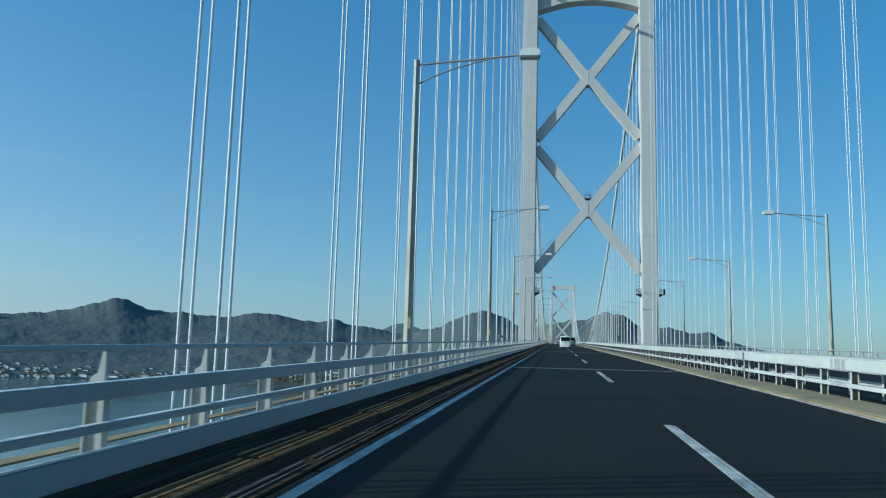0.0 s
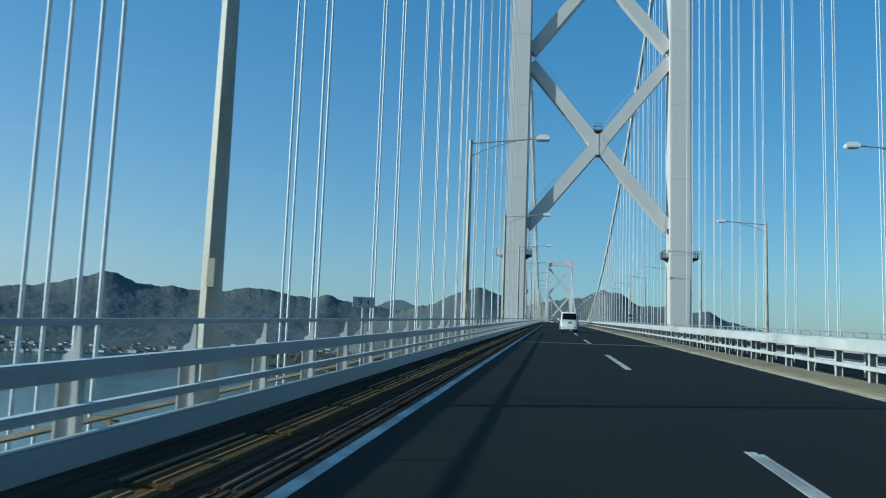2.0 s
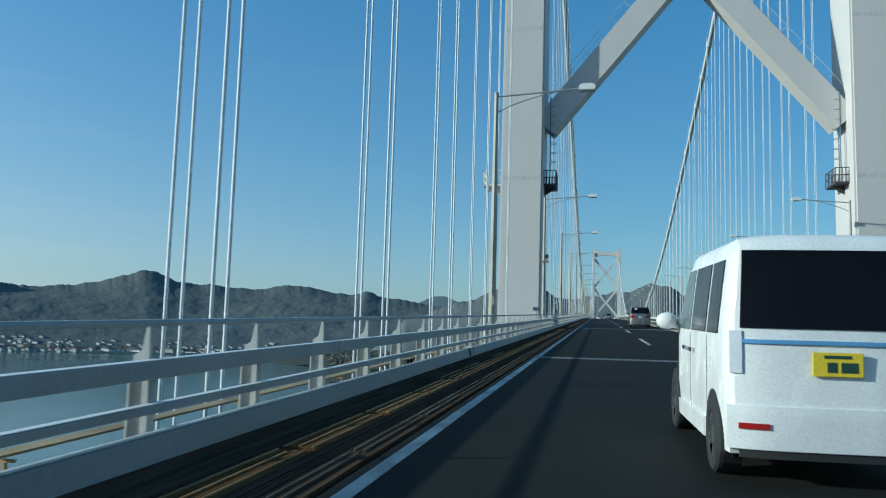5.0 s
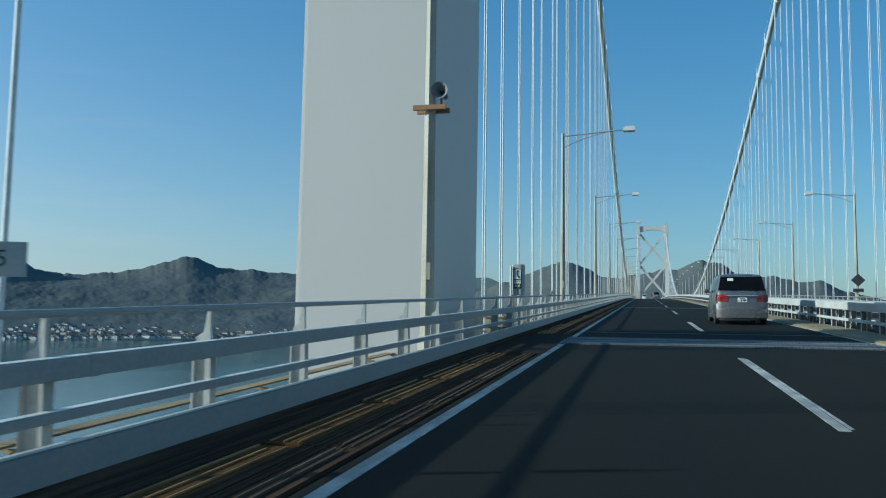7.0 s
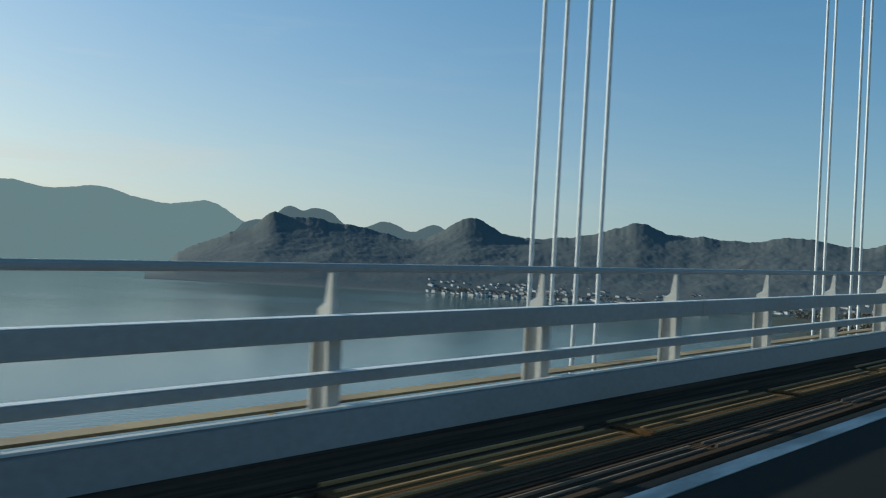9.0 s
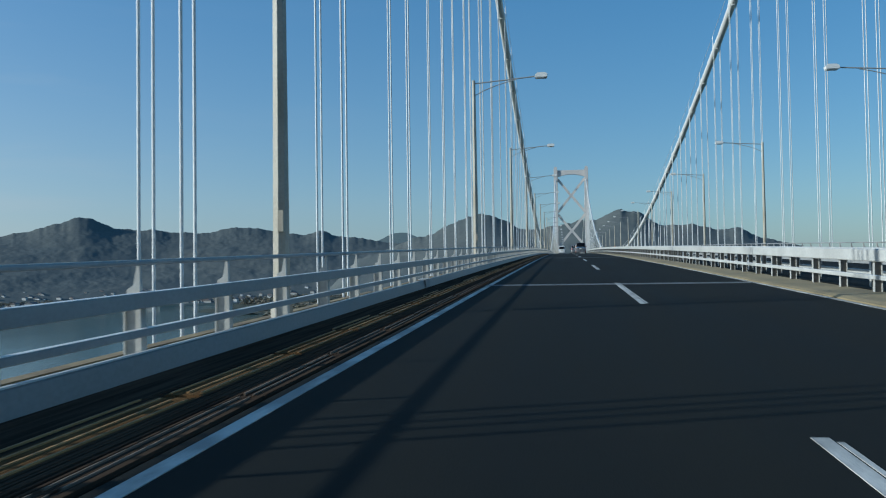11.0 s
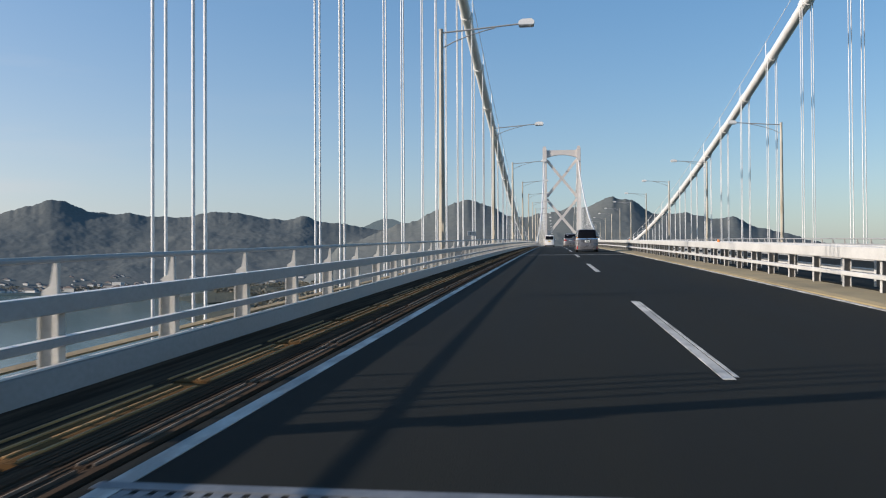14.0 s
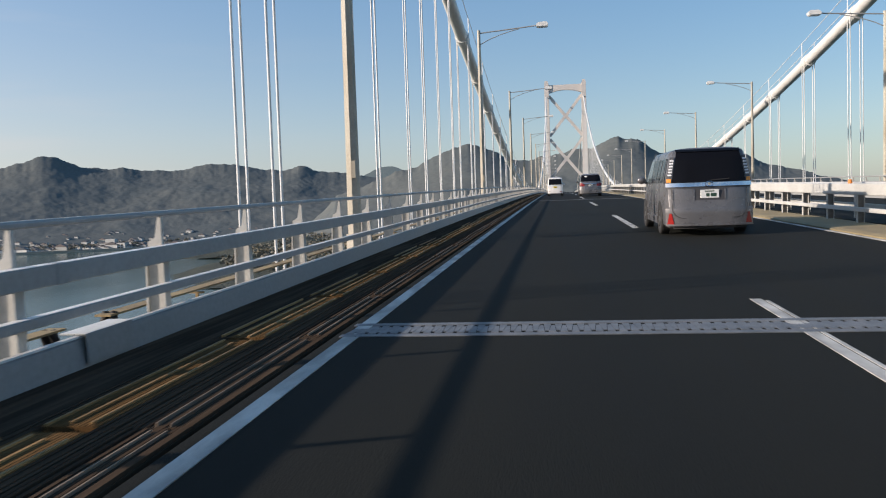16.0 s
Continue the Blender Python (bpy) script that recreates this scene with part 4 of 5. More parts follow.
def thicken(bm, rows, back):
    """Gives a curved sheet of rows of points a back and a rim."""
    rear = [[bm.verts.new(v.co + back) for v in row] for row in rows]
    for a, b in zip(rear, rear[1:]):
        for i in range(len(a) - 1):
            bm.faces.new((a[i], b[i], b[i + 1], a[i + 1]))
    rim = rows[0] + [r[-1] for r in rows[1:]] + rows[-1][-2::-1] + [r[0] for r in rows[-2:0:-1]]
    rim2 = rear[0] + [r[-1] for r in rear[1:]] + rear[-1][-2::-1] + [r[0] for r in rear[-2:0:-1]]
    for i in range(len(rim)):
        k = (i + 1) % len(rim)
        bm.faces.new((rim[i], rim2[i], rim2[k], rim[k]))


def vehicle(name, label, L, W, H, paint, belt, rear, front, wheel, deep, top_in, m, bow=0.15):
    """A boxy van. rear and front: (distance, height) of the outline at the two ends; deep: the side glass, from y to y; bow: how far the rear corners are drawn forward."""
    car = empty(name, label, "car", "cars")
    tops = [(y, z) for y, z in rear] + [(L - y, z) for y, z in reversed(front)]
    ty, tz = [p[0] for p in tops], [p[1] for p in tops]
    def zt(y):
        return float(np.interp(y, ty, tz))
    def wide(y):
        return W / 2 * (1 - 0.03 * max(0, (0.35 - y) / 0.35) ** 2 - 0.16 * max(0, (y - L + 0.8) / 0.8) ** 2)
    def bowed(x, y):
        return y + bow * (abs(x) / (W / 2)) ** 4 * max(0.0, 1 - y) - bow * (abs(x) / (W / 2)) ** 3 * max(0.0, y - L + 1)
    def side_x(y, z):
        w = wide(y)
        k = max(0.0, (z - belt) / (H - belt))
        return w * (1 - 0.02 * max(0, (0.55 - z) / 0.3)) - top_in * k ** 1.1
    zs = [0.22, 0.30, 0.42, 0.55, 0.75, belt, belt + 0.2, H - 0.32, H - 0.18, H - 0.10, H - 0.05]
    ys = sorted(set([0.0, L] + ty + [0.3 + (L - 0.6) * i / 16 for i in range(17)]))
    bm, rings = B(), []
    for y in ys:
        t = zt(y)
        lowb = 0.22 + 0.06 * max(0, (y - L + 0.5) / 0.5)
        pts = [(side_x(y, min(z, t - 0.04)) - (0.05 if z > t - 0.08 else 0), max(lowb, min(z, t - 0.04 + 0.004 * i))) for i, z in enumerate(zs)]
        xr, zl = pts[-1]
        pts += [(xr * f, zl + (t + 0.012 - zl) * (1 - f ** 5)) for f in (0.97, 0.92, 0.85, 0.72, 0.5, 0.25, 0.0)]
        loop = [(x, z) for x, z in pts] + [(-x, z) for x, z in reversed(pts[:-1])]
        rings.append([bm.verts.new((x, bowed(x, y), z)) for x, z in loop])
    k = len(rings[0])
    for a, b in zip(rings, rings[1:]):
        for i in range(k):
            bm.faces.new((a[i], a[(i + 1) % k], b[(i + 1) % k], b[i]))
    bm.faces.new(rings[0][::-1])
    bm.faces.new(rings[-1])
    body = part("body", bm, paint, car, smooth=True)
    mod = body.modifiers.new("weld", "WELD")
    mod.merge_threshold = 0.002
    es = body.modifiers.new("edges", "EDGE_SPLIT")
    es.split_angle = radians(44)
    ry, rz = [p[0] for p in rear], [p[1] for p in rear]
    def rear_y(z):
        return float(np.interp(z, rz, ry))
    def rear_panel(nm, x0, x1, z0, z1, material, off=0.008, parent=car, lab="", nz=6, taper=0.0, lean=0.0):
        bm, n, rows = B(), 14, []
        for j in range(nz + 1):
            z = z0 + (z1 - z0) * j / nz
            a, b = x0 + (taper + lean) * j / nz, x1 + (lean - taper) * j / nz
            rows.append([bm.verts.new((x, bowed(x, rear_y(z)) - off, z)) for x in [a + (b - a) * i / n for i in range(n + 1)]])
        for a, b in zip(rows, rows[1:]):
            for i in range(n):
                bm.faces.new((a[i], a[i + 1], b[i + 1], b[i]))
        thicken(bm, rows, Vector((0, 0.03, 0)))
        return part(nm, bm, material, parent, lab, smooth=True)
    def rear_line(nm, points, r, material, off, lab=""):
        return part(nm, tube(B(), [(x, bowed(x, rear_y(z)) - off, z) for x, z in points], r, 6), material, car, lab, smooth=True)
    def side_panel(nm, s, y0, y1, z0, z1, material, off=0.008, parent=car, lab="", cut0=0.0, cut1=0.0):
        bm, n, nz, rows = B(), 5, 5, []
        for j in range(nz + 1):
            z = z0 + (z1 - z0) * j / nz
            row = []
            for i in range(n + 1):
                a, b = y0 + cut0 * j / nz, y1 - cut1 * j / nz
                y = a + (b - a) * i / n
                row.append(bm.verts.new((s * (side_x(y, z) + off), y, z)))
            rows.append(row)
        for a, b in zip(rows, rows[1:]):
            for i in range(n):
                bm.faces.new((a[i], a[i + 1], b[i + 1], b[i]))
        thicken(bm, rows, Vector((-0.02 * s, 0, 0)))
        return part(nm, bm, material, parent, lab)
    # wheels
    r = wheel[2]
    for s in (-1, 1):
        for y in wheel[:2]:
            bm, n = B(), 28
            xo = s * (W / 2 + 0.004)
            prof = [(r * 0.62, 0.0), (r * 0.68, 0.012), (r * 0.92, 0.012), (r * 0.985, -0.01), (r, -0.04), (r, -0.17), (r * 0.62, -0.2)]
            rings = [[bm.verts.new((xo + s * d, y + q * math.cos(2 * math.pi * i / n), r + q * math.sin(2 * math.pi * i / n))) for i in range(n)] for q, d in prof]
            for a, b in zip(rings, rings[1:]):
                for i in range(n):
                    bm.faces.new((a[i], a[(i + 1) % n], b[(i + 1) % n], b[i]))
            wh = part("wheel", bm, M_RUBBER, car, "black tyre")
            bm = B()
            rod(bm, (xo - s * 0.10, y, r), (xo - s * 0.06, y, r), r * 0.63, n=28)
            part("rim_well", bm, M_DARK, wh)
            bm = B()
            for i in range(10):
                a = 2 * math.pi * i / 10 + (0.12 if i % 2 else -0.12)
                beam(bm, (xo - s * 0.02, y, r), (xo - s * 0.015, y + r * 0.62 * math.cos(a), r + r * 0.62 * math.sin(a)), 0.035, 0.03, up=(1, 0, 0))
            rod(bm, (xo - s * 0.05, y, r), (xo + s * 0.0, y, r), 0.07, n=14)
            part("rim", bm, M_RIM, wh)
            bm = B()
            q = r + 0.065
            arc = [(y + q * math.cos(math.pi * i / 16), r + q * math.sin(math.pi * i / 16)) for i in range(17)]
            prism(bm, [(y - q, 0.2)] + arc[::-1] + [(y + q, 0.2)], "x", s * (W / 2 - 0.1), s * (W / 2 + 0.003))
            part("wheel_arch", bm, M_RUBBER, car, "dark wheel arch")
    bm = B()
    box(bm, -W * 0.44, W * 0.44, 0.25, L - 0.4, 0.16, 0.24)
    part("underbody", bm, M_RUBBER, car)
    # side glass and doors
    for s in (-1, 1):
        for i, (a, b) in enumerate(deep):
            side_panel("side_window", s, a, b, belt + 0.03, H - 0.20, M_CABIN if i == len(deep) - 1 else M_GLASS, cut1=0.5 if i == len(deep) - 1 else 0.0, lab="dark side glass")
        for y in [deep[0][1] + 0.02] + [deep[-1][0] - 0.02, deep[-1][1] - 0.05]:
            side_panel("door_gap", s, y - 0.006, y + 0.006, 0.36, belt, M_DARK, 0.003)
        side_panel("sill", s, wheel[0] + r + 0.12, wheel[1] - r - 0.12, 0.21, 0.36, paint, 0.025)
        for y in (deep[-1][0] - 0.2, deep[-1][0] + 0.25):
            side_panel("door_handle", s, y - 0.09, y + 0.09, belt - 0.16, belt - 0.125, M_CHROME, 0.03)
        bm = B()
        yy = deep[-1][1] - 0.15
        c = Matrix.Translation((s * (W / 2 + 0.13), yy, belt + 0.10)) @ Matrix.Diagonal((0.18, 0.12, 0.15, 1))
        bmesh.ops.create_icosphere(bm, subdivisions=2, radius=0.6, matrix=c)
        rod(bm, (s * (W / 2 - 0.05), yy + 0.05, belt + 0.03), (s * (W / 2 + 0.1), yy + 0.02, belt + 0.06), 0.03, n=8)
        part("wing_mirror", bm, paint, car, smooth=True)
    # windscreen
    bm = B()
    fy, fz = [L - p[0] for p in front], [p[1] for p in front]
    rows = []
    for j in range(7):
        z = belt + 0.05 + (H - 0.16 - belt - 0.05) * j / 6
        y = float(np.interp(z, fz, fy))
        wv = side_x(y, z) - 0.08
        rows.append([bm.verts.new((wv * (2 * i / 6 - 1), y + 0.012, z)) for i in range(7)])
    for a, b in zip(rows, rows[1:]):
        for i in range(6):
            bm.faces.new((a[i], a[i + 1], b[i + 1], b[i]))
    part("windscreen", bm, M_GLASS, car)
    for s in (-1, 1):
        bm = B()
        box(bm, s * (W / 2 - 0.42), s * (W / 2 - 0.12), L - 0.16, L + 0.01, 0.62, 0.80, 0.03)
        part("headlight", bm, M_LAMPGLASS, car)
    car.matrix_basis = m
    return car, rear_panel, side_panel, rear_y, rear_line


def number_plate(car, y, z, w, material, x=0.0):
    """A plate with bars in place of its signs."""
    bm = B()
    box(bm, x - w / 2, x + w / 2, y - 0.018, y - 0.002, z - 0.0825, z + 0.0825, 0.004)
    pl = part("number_plate", bm, material, car)
    for a, b, zz, hh in ((-0.09, 0.09, 0.052, 0.022), (-0.07, -0.005, -0.02, 0.07), (0.02, 0.13, -0.02, 0.07)):
        bm = B()
        box(bm, x + a, x + b, y - 0.02, y - 0.018, z + zz - hh / 2, z + zz + hh / 2)
        part("plate_bar", bm, M_INK, pl)


# grey minivan in the right lane
W, H = 1.70, 1.765
grey, gp, gs, gy, gl = vehicle("minivan", "dark grey metallic minivan with a dark rear window and chrome strip", 4.70, W, H, M_CARGREY, 1.04,
    [(0.0, 0.50), (0.02, 0.60), (0.05, 0.90), (0.08, 1.04), (0.18, 1.60), (0.23, 1.69), (0.33, 1.75), (0.9, H), (2.2, H)],
    [(0.02, 0.62), (0.05, 0.84), (0.55, 1.02), (0.80, 1.10), (1.62, 1.70), (1.95, H - 0.02), (2.3, H)], (0.98, 3.83, 0.32), [(0.56, 1.02), (1.12, 1.55), (1.62, 2.45), (2.55, 3.55)], 0.15, on_road(2.82, 385.1), 0.17)
gp("rear_window", -0.71, 0.71, 1.07, 1.675, M_GLASS, 0.028, lab="dark tinted rear window", taper=0.10)
gp("chrome_strip", -0.83, 0.83, 0.985, 1.062, M_CHROME, 0.030, lab="chrome strip")
# dark strip laid on as the chrome strip's shadow
gp("strip_shadow_lip", -0.80, 0.80, 0.95, 0.985, M_DARK, 0.012, lab="dark line painting the shadow under the chrome strip")
gp("spoiler", -0.62, 0.62, 1.68, 1.735, M_GLASS, 0.05, lab="black roof spoiler")
for s in (-1, 1):
    def lamp_x(z):
        return s * (0.775 - 0.175 * (z - 1.065))
    tl = gp("tail_light", s * 0.775 - 0.055, s * 0.775 + 0.055, 1.065, 1.585, M_LAMPDARK, 0.014, lab="tall smoked tail light with clear cells", taper=0.012, lean=-s * 0.091)
    for z in [1.21 + 0.058 * k for k in range(6)]:
        gp("cell", lamp_x(z) - 0.036, lamp_x(z) + 0.036, z, z + 0.033, M_LAMPGLASS, 0.024, parent=tl)
    gp("turn_cell", s * 0.77 - 0.042, s * 0.77 + 0.042, 1.08, 1.15, M_AMBER, 0.022, parent=tl, lab="amber cell")
    gp("reflector", s * 0.755 - 0.065, s * 0.755 + 0.065, 0.23, 0.46, M_RED, 0.052, lab="red bumper reflector", taper=0.045)
    gs("tail_light_side", s, 0.30, 0.42, 1.065, 1.56, M_GLASS, 0.008, cut0=0.08)
corner = [(math.sin(k * math.pi / 12), 1 - math.cos(k * math.pi / 12)) for k in range(7)]
gl("tailgate_gap", [(-0.72, 0.94)] + [(-0.72 + 0.22 * b, 0.36 + 0.2 * (1 - a)) for a, b in corner] + [(0.72 - 0.22 * b, 0.36 + 0.2 * (1 - a)) for a, b in reversed(corner)] + [(0.72, 0.94)], 0.007, M_RUBBER, 0.040)
gp("tailgate", -0.70, 0.70, 0.47, 0.945, M_CARGREY, 0.012, lab="plain grey tailgate panel")
gp("bumper", -0.845, 0.845, 0.24, 0.56, M_CARGREY, 0.040, lab="grey bumper")
gp("bumper_lip", -0.845, 0.845, 0.205, 0.245, M_CARGREY, 0.058, lab="pale lower edge of the bumper")
gp("lower_bumper", -0.70, 0.70, 0.15, 0.21, M_RUBBER, 0.0, lab="black lower bumper")
# no hollow here: a dark panel paints the recess's shade
gp("plate_recess", -0.30, 0.30, 0.71, 0.94, M_DARK, 0.0145, lab="dark panel with the shade of the plate recess painted in", taper=-0.03)
for s in (-1, 1):
    gp("plate_recess_edge", s * 0.30 - 0.014, s * 0.30 + 0.014, 0.72, 0.93, M_CARGREY, 0.022)
bm = B()
rod(bm, (0.03, gy(1.10) - 0.045, 1.10), (0.38, gy(1.13) - 0.05, 1.125), 0.010, n=6)
part("wiper", bm, M_RUBBER, grey)
bm = B()
tube(bm, [(0.075 * math.cos(a), gy(1.03) - 0.045, 1.03 + 0.048 * math.sin(a)) for a in [2 * math.pi * i / 18 for i in range(19)]], 0.011, 6)
rod(bm, (0, gy(1.03) - 0.03, 1.03), (0, gy(1.03) - 0.05, 1.03), 0.03, n=14)
part("emblem", bm, M_CHROME, grey, "plain oval chrome emblem")
number_plate(grey, gy(0.85) - 0.016, 0.835, 0.36, M_PLATEW)


# silver minivans in the right lane
def silver_minivan(m):
    W, H = 1.83, 1.90
    silver, sp, ss, sy, _ = vehicle("minivan", "silver minivan with red tail lights and a dark rear window", 4.80, W, H, M_CARSILVER, 1.16,
        [(0.0, 0.55), (0.02, 0.68), (0.06, 0.95), (0.10, 1.15), (0.16, 1.27), (0.36, 1.70), (0.44, 1.80), (0.6, 1.86), (1.1, H), (2.2, H)],
        [(0.02, 0.62), (0.05, 0.84), (0.6, 1.02), (0.9, 1.12), (1.72, 1.76), (2.05, H - 0.02), (2.4, H)], (1.0, 3.85, 0.33), [(0.66, 1.15), (1.25, 2.45), (2.55, 3.6)], 0.17, m, 0.20)
    sp("rear_window", -0.845, 0.845, 1.27, 1.79, M_GLASS, 0.026, lab="dark tinted rear window", taper=0.115)
    sp("chrome_strip", -0.56, 0.56, 1.065, 1.095, M_CHROME, 0.026, lab="thin chrome garnish")
    # dark panel on the surface, coloured like the shade around the plate
    sp("garnish", -0.52, 0.52, 0.995, 1.06, M_DARK, 0.012, lab="dark panel with the shade of the plate recess painted in")
    for s in (-1, 1):
        tl = sp("tail_light", s * 0.70 - 0.20, s * 0.70 + 0.20, 0.86, 1.06, M_DARKRED, 0.018, lab="wide dark red tail light", taper=0.015)
        sp("bright_cell", s * 0.76 - 0.10, s * 0.76 + 0.10, 1.02, 1.12, M_RED, 0.023, parent=tl, taper=0.02)
        sp("bright_cell", s * 0.62 - 0.09, s * 0.62 + 0.09, 0.885, 0.94, M_RED, 0.023, parent=tl)
        ss("tail_light_side", s, 0.24, 0.46, 0.87, 1.12, M_DARKRED, 0.010, cut1=0.1)
        sp("vent", s * 0.76 - 0.075, s * 0.76 + 0.075, 0.645, 0.675, M_DARK, 0.066)
        ss("side_stripe", s, 0.5, 4.2, 0.50, 0.525, M_DARK, 0.006)
    sp("bumper", -0.91, 0.91, 0.26, 0.76, M_CARSILVER, 0.050, lab="silver bumper")
    sp("bumper_lip", -0.90, 0.90, 0.74, 0.785, M_CARSILVER, 0.066)
    sp("lower_bumper", -0.82, 0.82, 0.18, 0.27, M_RUBBER, 0.012)
    sp("tailgate_gap", -0.62, 0.62, 0.55, 0.562, M_DARK, 0.054)
    sp("sticker", -0.50, -0.29, 1.63, 1.73, M_PLATEW, 0.030, lab="white sticker")
    bm = B()
    rod(bm, (0.55, 0.0, 0.27), (0.55, 0.3, 0.27), 0.045, n=12)
    part("exhaust_pipe", bm, M_DARK, silver)
    bm = B()
    rod(bm, (0.0, sy(1.27) - 0.03, 1.27), (0.35, sy(1.30) - 0.04, 1.30), 0.012, n=6)
    part("wiper", bm, M_RUBBER, silver)
    bm = B()
    tube(bm, [(0.07 * math.cos(a), sy(1.19) - 0.012, 1.19 + 0.035 * math.sin(a)) for a in [2 * math.pi * i / 18 for i in range(19)]], 0.009, 6)
    part("emblem", bm, M_CHROME, silver, "plain oval chrome emblem")
    number_plate(silver, sy(0.93) - 0.014, 0.925, 0.33, M_PLATEW)


silver_minivan(on_road(3.5, 192.9))
silver_minivan(on_road(2.6, 438.5))


# white boxy small vans
def white_van(m):
    W, H = 1.475, 1.80
    white, vp, _, vy, _ = vehicle("small_van", "white boxy small van with a dark rear window and yellow plate", 3.40, W, H, M_CARWHITE, 1.02,
        [(0.0, 0.5), (0.015, 0.62), (0.03, 1.0), (0.06, 1.2), (0.12, 1.62), (0.17, 1.72), (0.26, 1.77), (0.7, H), (1.5, H)],
        [(0.02, 0.60), (0.05, 0.85), (0.32, 1.0), (0.5, 1.08), (0.98, 1.68), (1.2, H - 0.03), (1.5, H)], (0.55, 2.95, 0.28), [(0.36, 0.85), (0.95, 1.75), (1.85, 2.75)], 0.09, m, 0.09)
    vp("rear_window", -0.63, 0.63, 1.10, 1.66, M_GLASS, 0.012, lab="dark tinted rear window", taper=0.03)
    vp("stripe", -0.66, 0.66, 0.99, 1.02, M_STRIPE, 0.012, lab="thin blue stripe")
    for s in (-1, 1):
        vp("tail_light", s * 0.66 - 0.04, s * 0.66 + 0.04, 0.78, 1.08, M_LAMPGLASS, 0.014, lab="tall clear tail light")
        vp("reflector", s * 0.55 - 0.1, s * 0.55 + 0.1, 0.40, 0.44, M_RED, 0.032)
    vp("bumper", -0.72, 0.72, 0.26, 0.56, M_CARWHITE, 0.022, lab="white bumper")
    vp("lower_bumper", -0.64, 0.64, 0.20, 0.28, M_RUBBER, 0.01)
    number_plate(white, vy(0.86) - 0.012, 0.86, 0.33, M_PLATEY)


white_van(on_road(1.35, 121.65) @ pose(0, 0, 0, 0, 0, 1.5))
white_van(on_road(-0.4, 449.0))

# ---- pieces: railing posts, guardrail posts, grating panels ----
POST = post_shape()
bm_far = B()
for y in spaced(POST0, PITCH, -31, 540):
    if NEAR0 <= y <= NEAR1:
        put("post", POST, rail_left, on_road(0, y))
    elif y < Y1:
        z = zr(y)
        prism(bm_far, [(RX, z + 0.19), (RX, z + 1.0), (RX - 0.16, z + 0.8), (RX - 0.30, z + 0.19)], "y", y - 0.05, y + 0.05)
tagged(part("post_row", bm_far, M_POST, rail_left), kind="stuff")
bm_far, xx = B(), 2 * XC - RX
bm = B()
prism(bm, [(xx, 0.03), (xx, 1.0), (xx + 0.045, 1.0), (xx + 0.10, 0.8), (xx + 0.16, 0.76), (xx + 0.2, 0.03)], "y", -0.02, 0.02)
prism(bm, rect(xx, xx + 0.02, 0.03, 0.76), "y", -0.05, 0.05)
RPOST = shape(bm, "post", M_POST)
for y in spaced(POST0, PITCH, -31, 540):
    if y < Y1:
        z, xx = zr(y) - 0.12, 2 * XC - RX
        if NEAR0 <= y <= NEAR1 + 60:
            put("post", RPOST, rail_right, on_road(0, y, -0.12))
        else:
            prism(bm_far, [(xx, z + 0.19), (xx, z + 1.0), (xx + 0.10, z + 0.8), (xx + 0.2, z + 0.19)], "y", y - 0.05, y + 0.05)
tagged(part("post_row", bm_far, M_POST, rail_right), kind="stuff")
GUARD0 = 0.04
GPOST, OPOST = guard_post(-1), guard_post(1)
bm_far, bm_opp = B(), B()
for y in spaced(GUARD0, PITCH, -28, 560):
    z = zr(y)
    if NEAR0 <= y <= NEAR1:
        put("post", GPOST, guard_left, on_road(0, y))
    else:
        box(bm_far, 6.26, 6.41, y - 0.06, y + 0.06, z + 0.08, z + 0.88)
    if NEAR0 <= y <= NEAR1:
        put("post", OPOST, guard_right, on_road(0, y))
    else:
        box(bm_opp, 2 * XC - 6.41, 2 * XC - 6.26, y - 0.06, y + 0.06, z + 0.08, z + 0.88)
tagged(part("post_row", bm_far, M_GUARD, guard_left), kind="stuff")
tagged(part("post_row", bm_opp, M_GUARD, guard_right), kind="stuff")


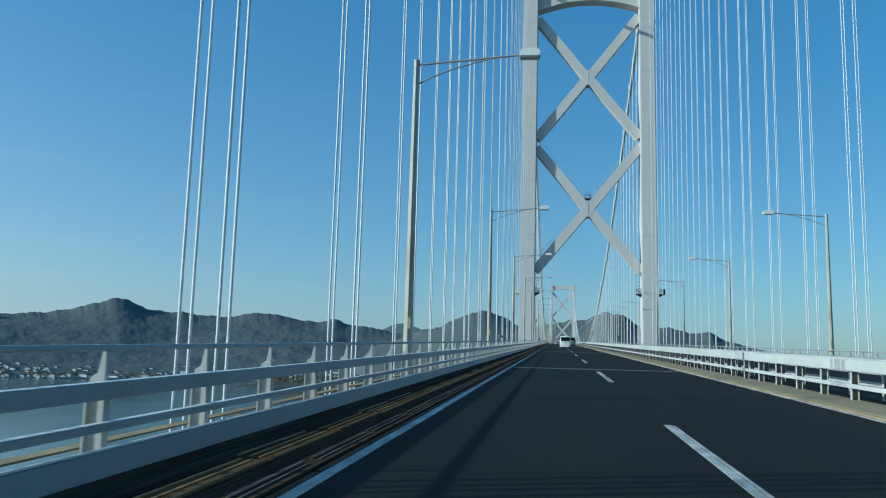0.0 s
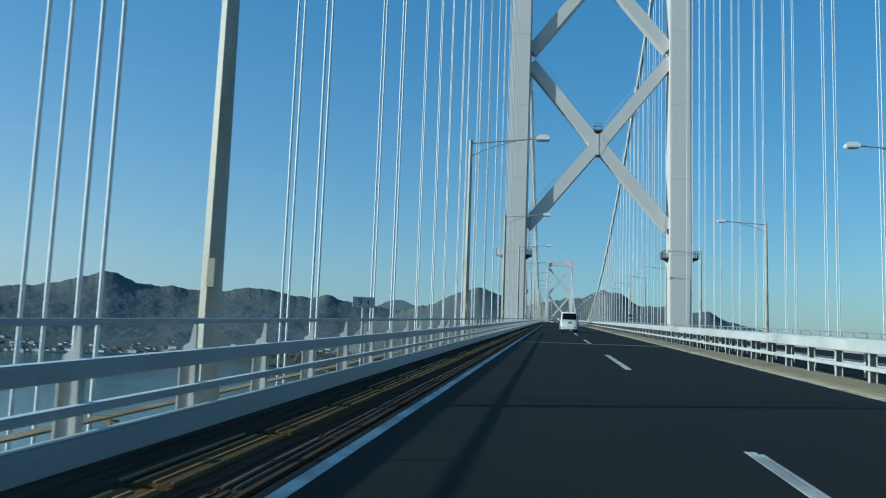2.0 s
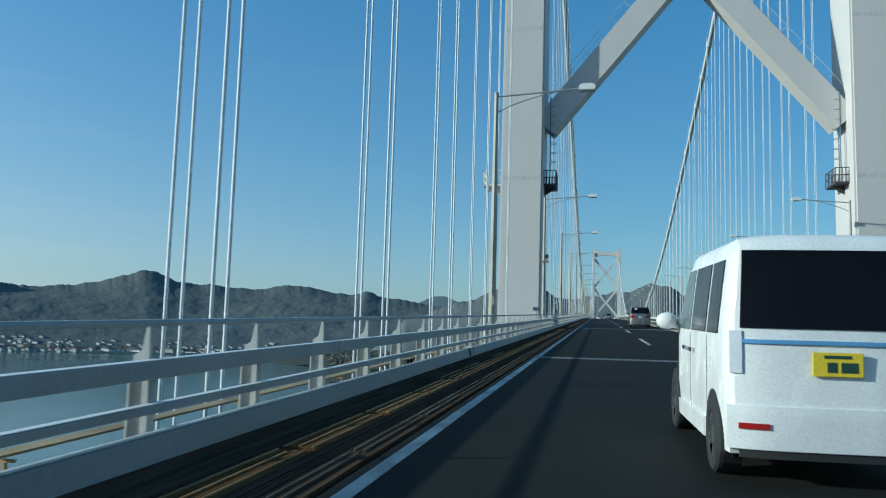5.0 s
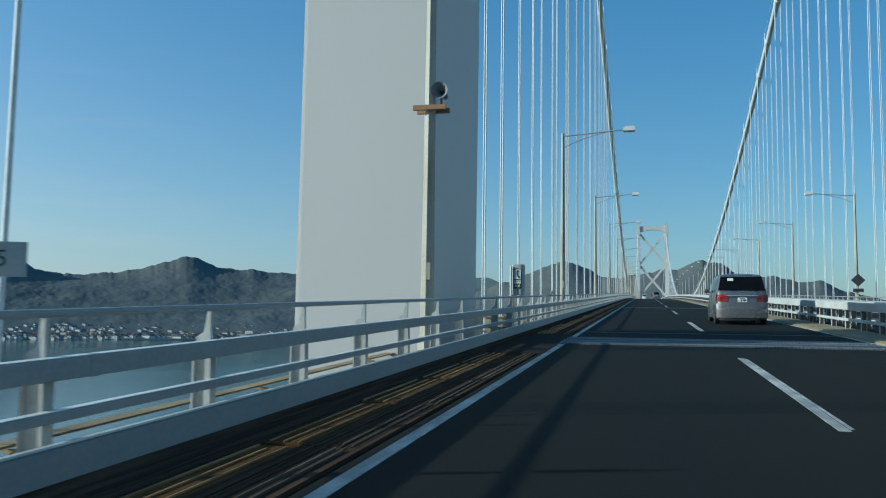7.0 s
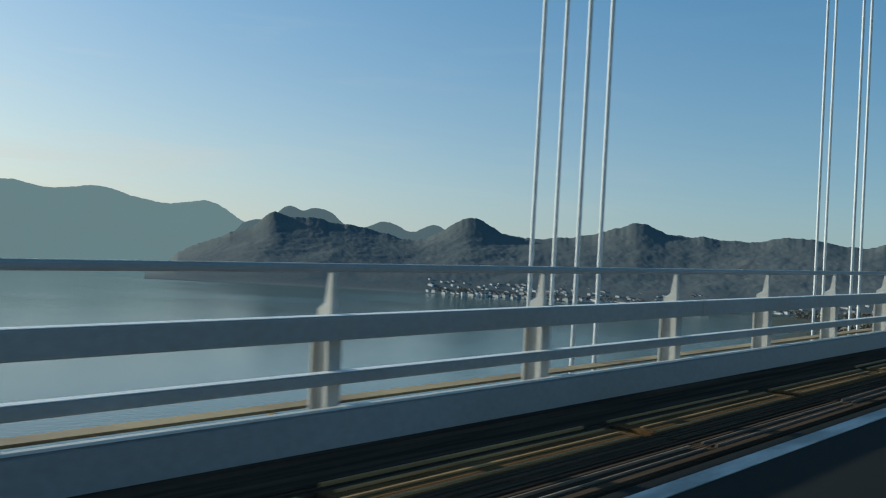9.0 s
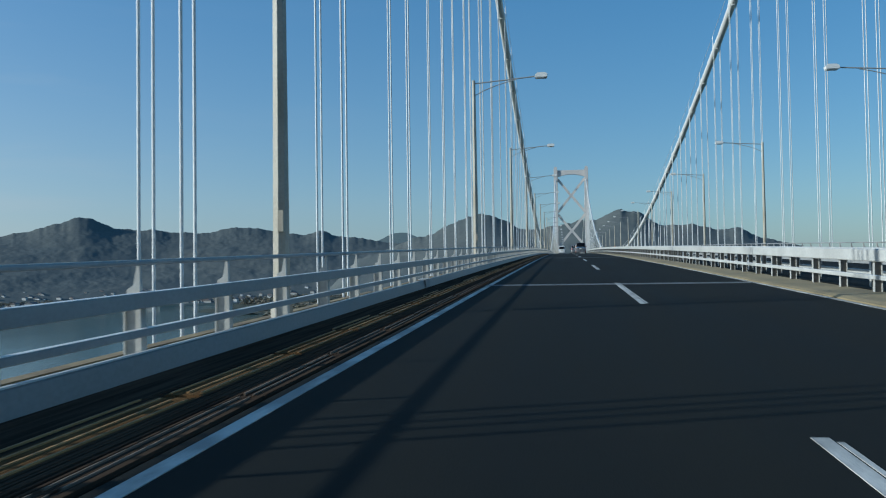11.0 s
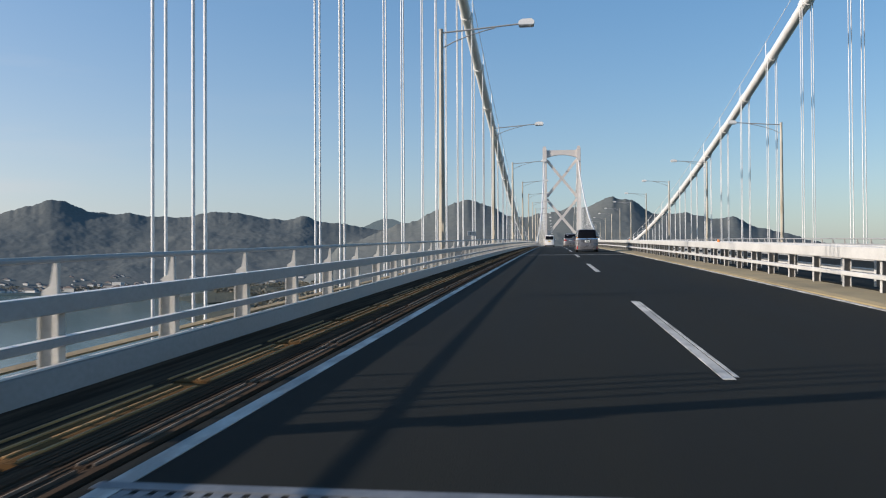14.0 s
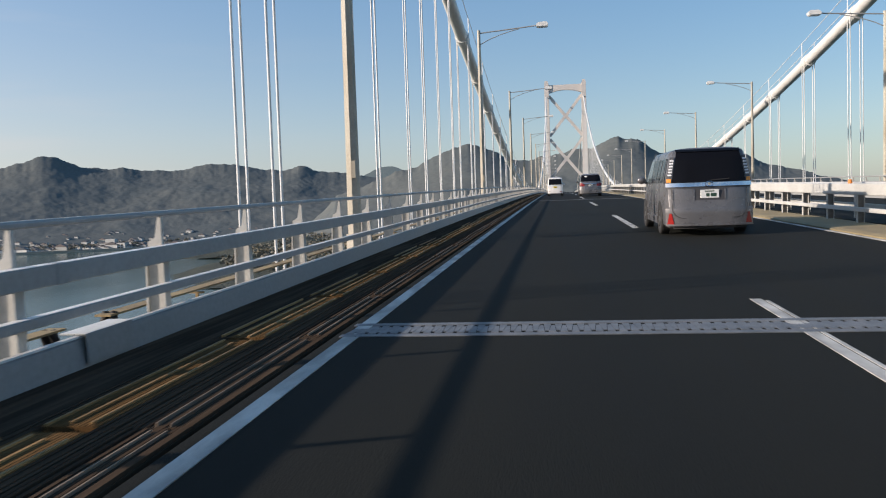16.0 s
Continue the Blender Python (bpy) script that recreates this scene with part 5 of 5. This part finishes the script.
def grating_shape(length, seed):
    """One panel: dark bars, three raised ochre ones on a brown infill, two thin pale ones and a flat strip at the road.
    The ochre, infill and pale bars paint streaks of sunlight.
    """
    bm, rng = B(), random.Random(seed)
    shift = rng.uniform(-0.02, 0.02)
    def bar(x, w, a, b, top, kind):
        before = len(bm.faces)
        box(bm, x - w, x + w, a, b, -0.05, top)
        bm.faces.ensure_lookup_table()
        for f in bm.faces[before:]:
            f.material_index = kind
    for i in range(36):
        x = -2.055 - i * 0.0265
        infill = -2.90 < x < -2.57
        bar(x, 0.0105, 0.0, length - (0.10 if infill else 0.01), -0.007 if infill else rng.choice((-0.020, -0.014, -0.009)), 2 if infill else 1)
    for x in (-2.86, -2.74, -2.62) if seed % 2 else (-2.985, -2.85, -2.735, -2.61):
        bar(x + shift, 0.0095, rng.uniform(0.0, 0.10), length - rng.uniform(0.12, 0.25), 0.004, 0)
    for x in (-2.255, -2.165):
        bar(x + shift, 0.005, rng.uniform(0.0, 0.10), length - rng.uniform(0.05, 0.25), 0.002, 3)
    bar(-2.075, 0.022, 0.0, length - 0.01, 0.001, 1)
    for i in range(4):
        y = 0.05 + i * (length - 0.14) / 3
        before = len(bm.faces)
        box(bm, -3.02, -2.03, y, y + 0.02, -0.08, -0.05)
        bm.faces.ensure_lookup_table()
        for f in bm.faces[before:]:
            f.material_index = 1
    me = shape(bm, "grating_panel", M_GRATE)
    for m in (M_GRATEDARK, M_GRATEMID, M_GRATEGREY):
        me.materials.append(m)
    return me


shoulder = empty("shoulder_grating", "brown rusty steel bar grating along the road edge", "grating", kind="structure")
GRATES = [grating_shape(2.475, k) for k in range(6)]
turn = random.Random(31)
y = NEAR0
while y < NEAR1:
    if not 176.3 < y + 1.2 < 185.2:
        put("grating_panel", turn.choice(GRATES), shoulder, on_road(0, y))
    y += 2.475
bm = B()
for a, b in ((Y0, NEAR0), (y, Y1)):
    for x in (-2.86, -2.74, -2.62, -2.255, -2.165):
        sweep(bm, rect(x - 0.0085, x + 0.0085, -0.018, -0.002), a, b, 40)
tagged(part("far_bars", bm, M_GRATE, shoulder), kind="stuff")
bm = B()
sweep(bm, [(KERB + 0.021, -0.12), (-3.0, -0.12), (-3.0, -0.012), (KERB + 0.12, 0.004), (KERB + 0.021, 0.028)], Y0, Y1)
part("gutter_plate", bm, M_GUTTER, shoulder, "dark dirt-covered gutter plate along the kerb")
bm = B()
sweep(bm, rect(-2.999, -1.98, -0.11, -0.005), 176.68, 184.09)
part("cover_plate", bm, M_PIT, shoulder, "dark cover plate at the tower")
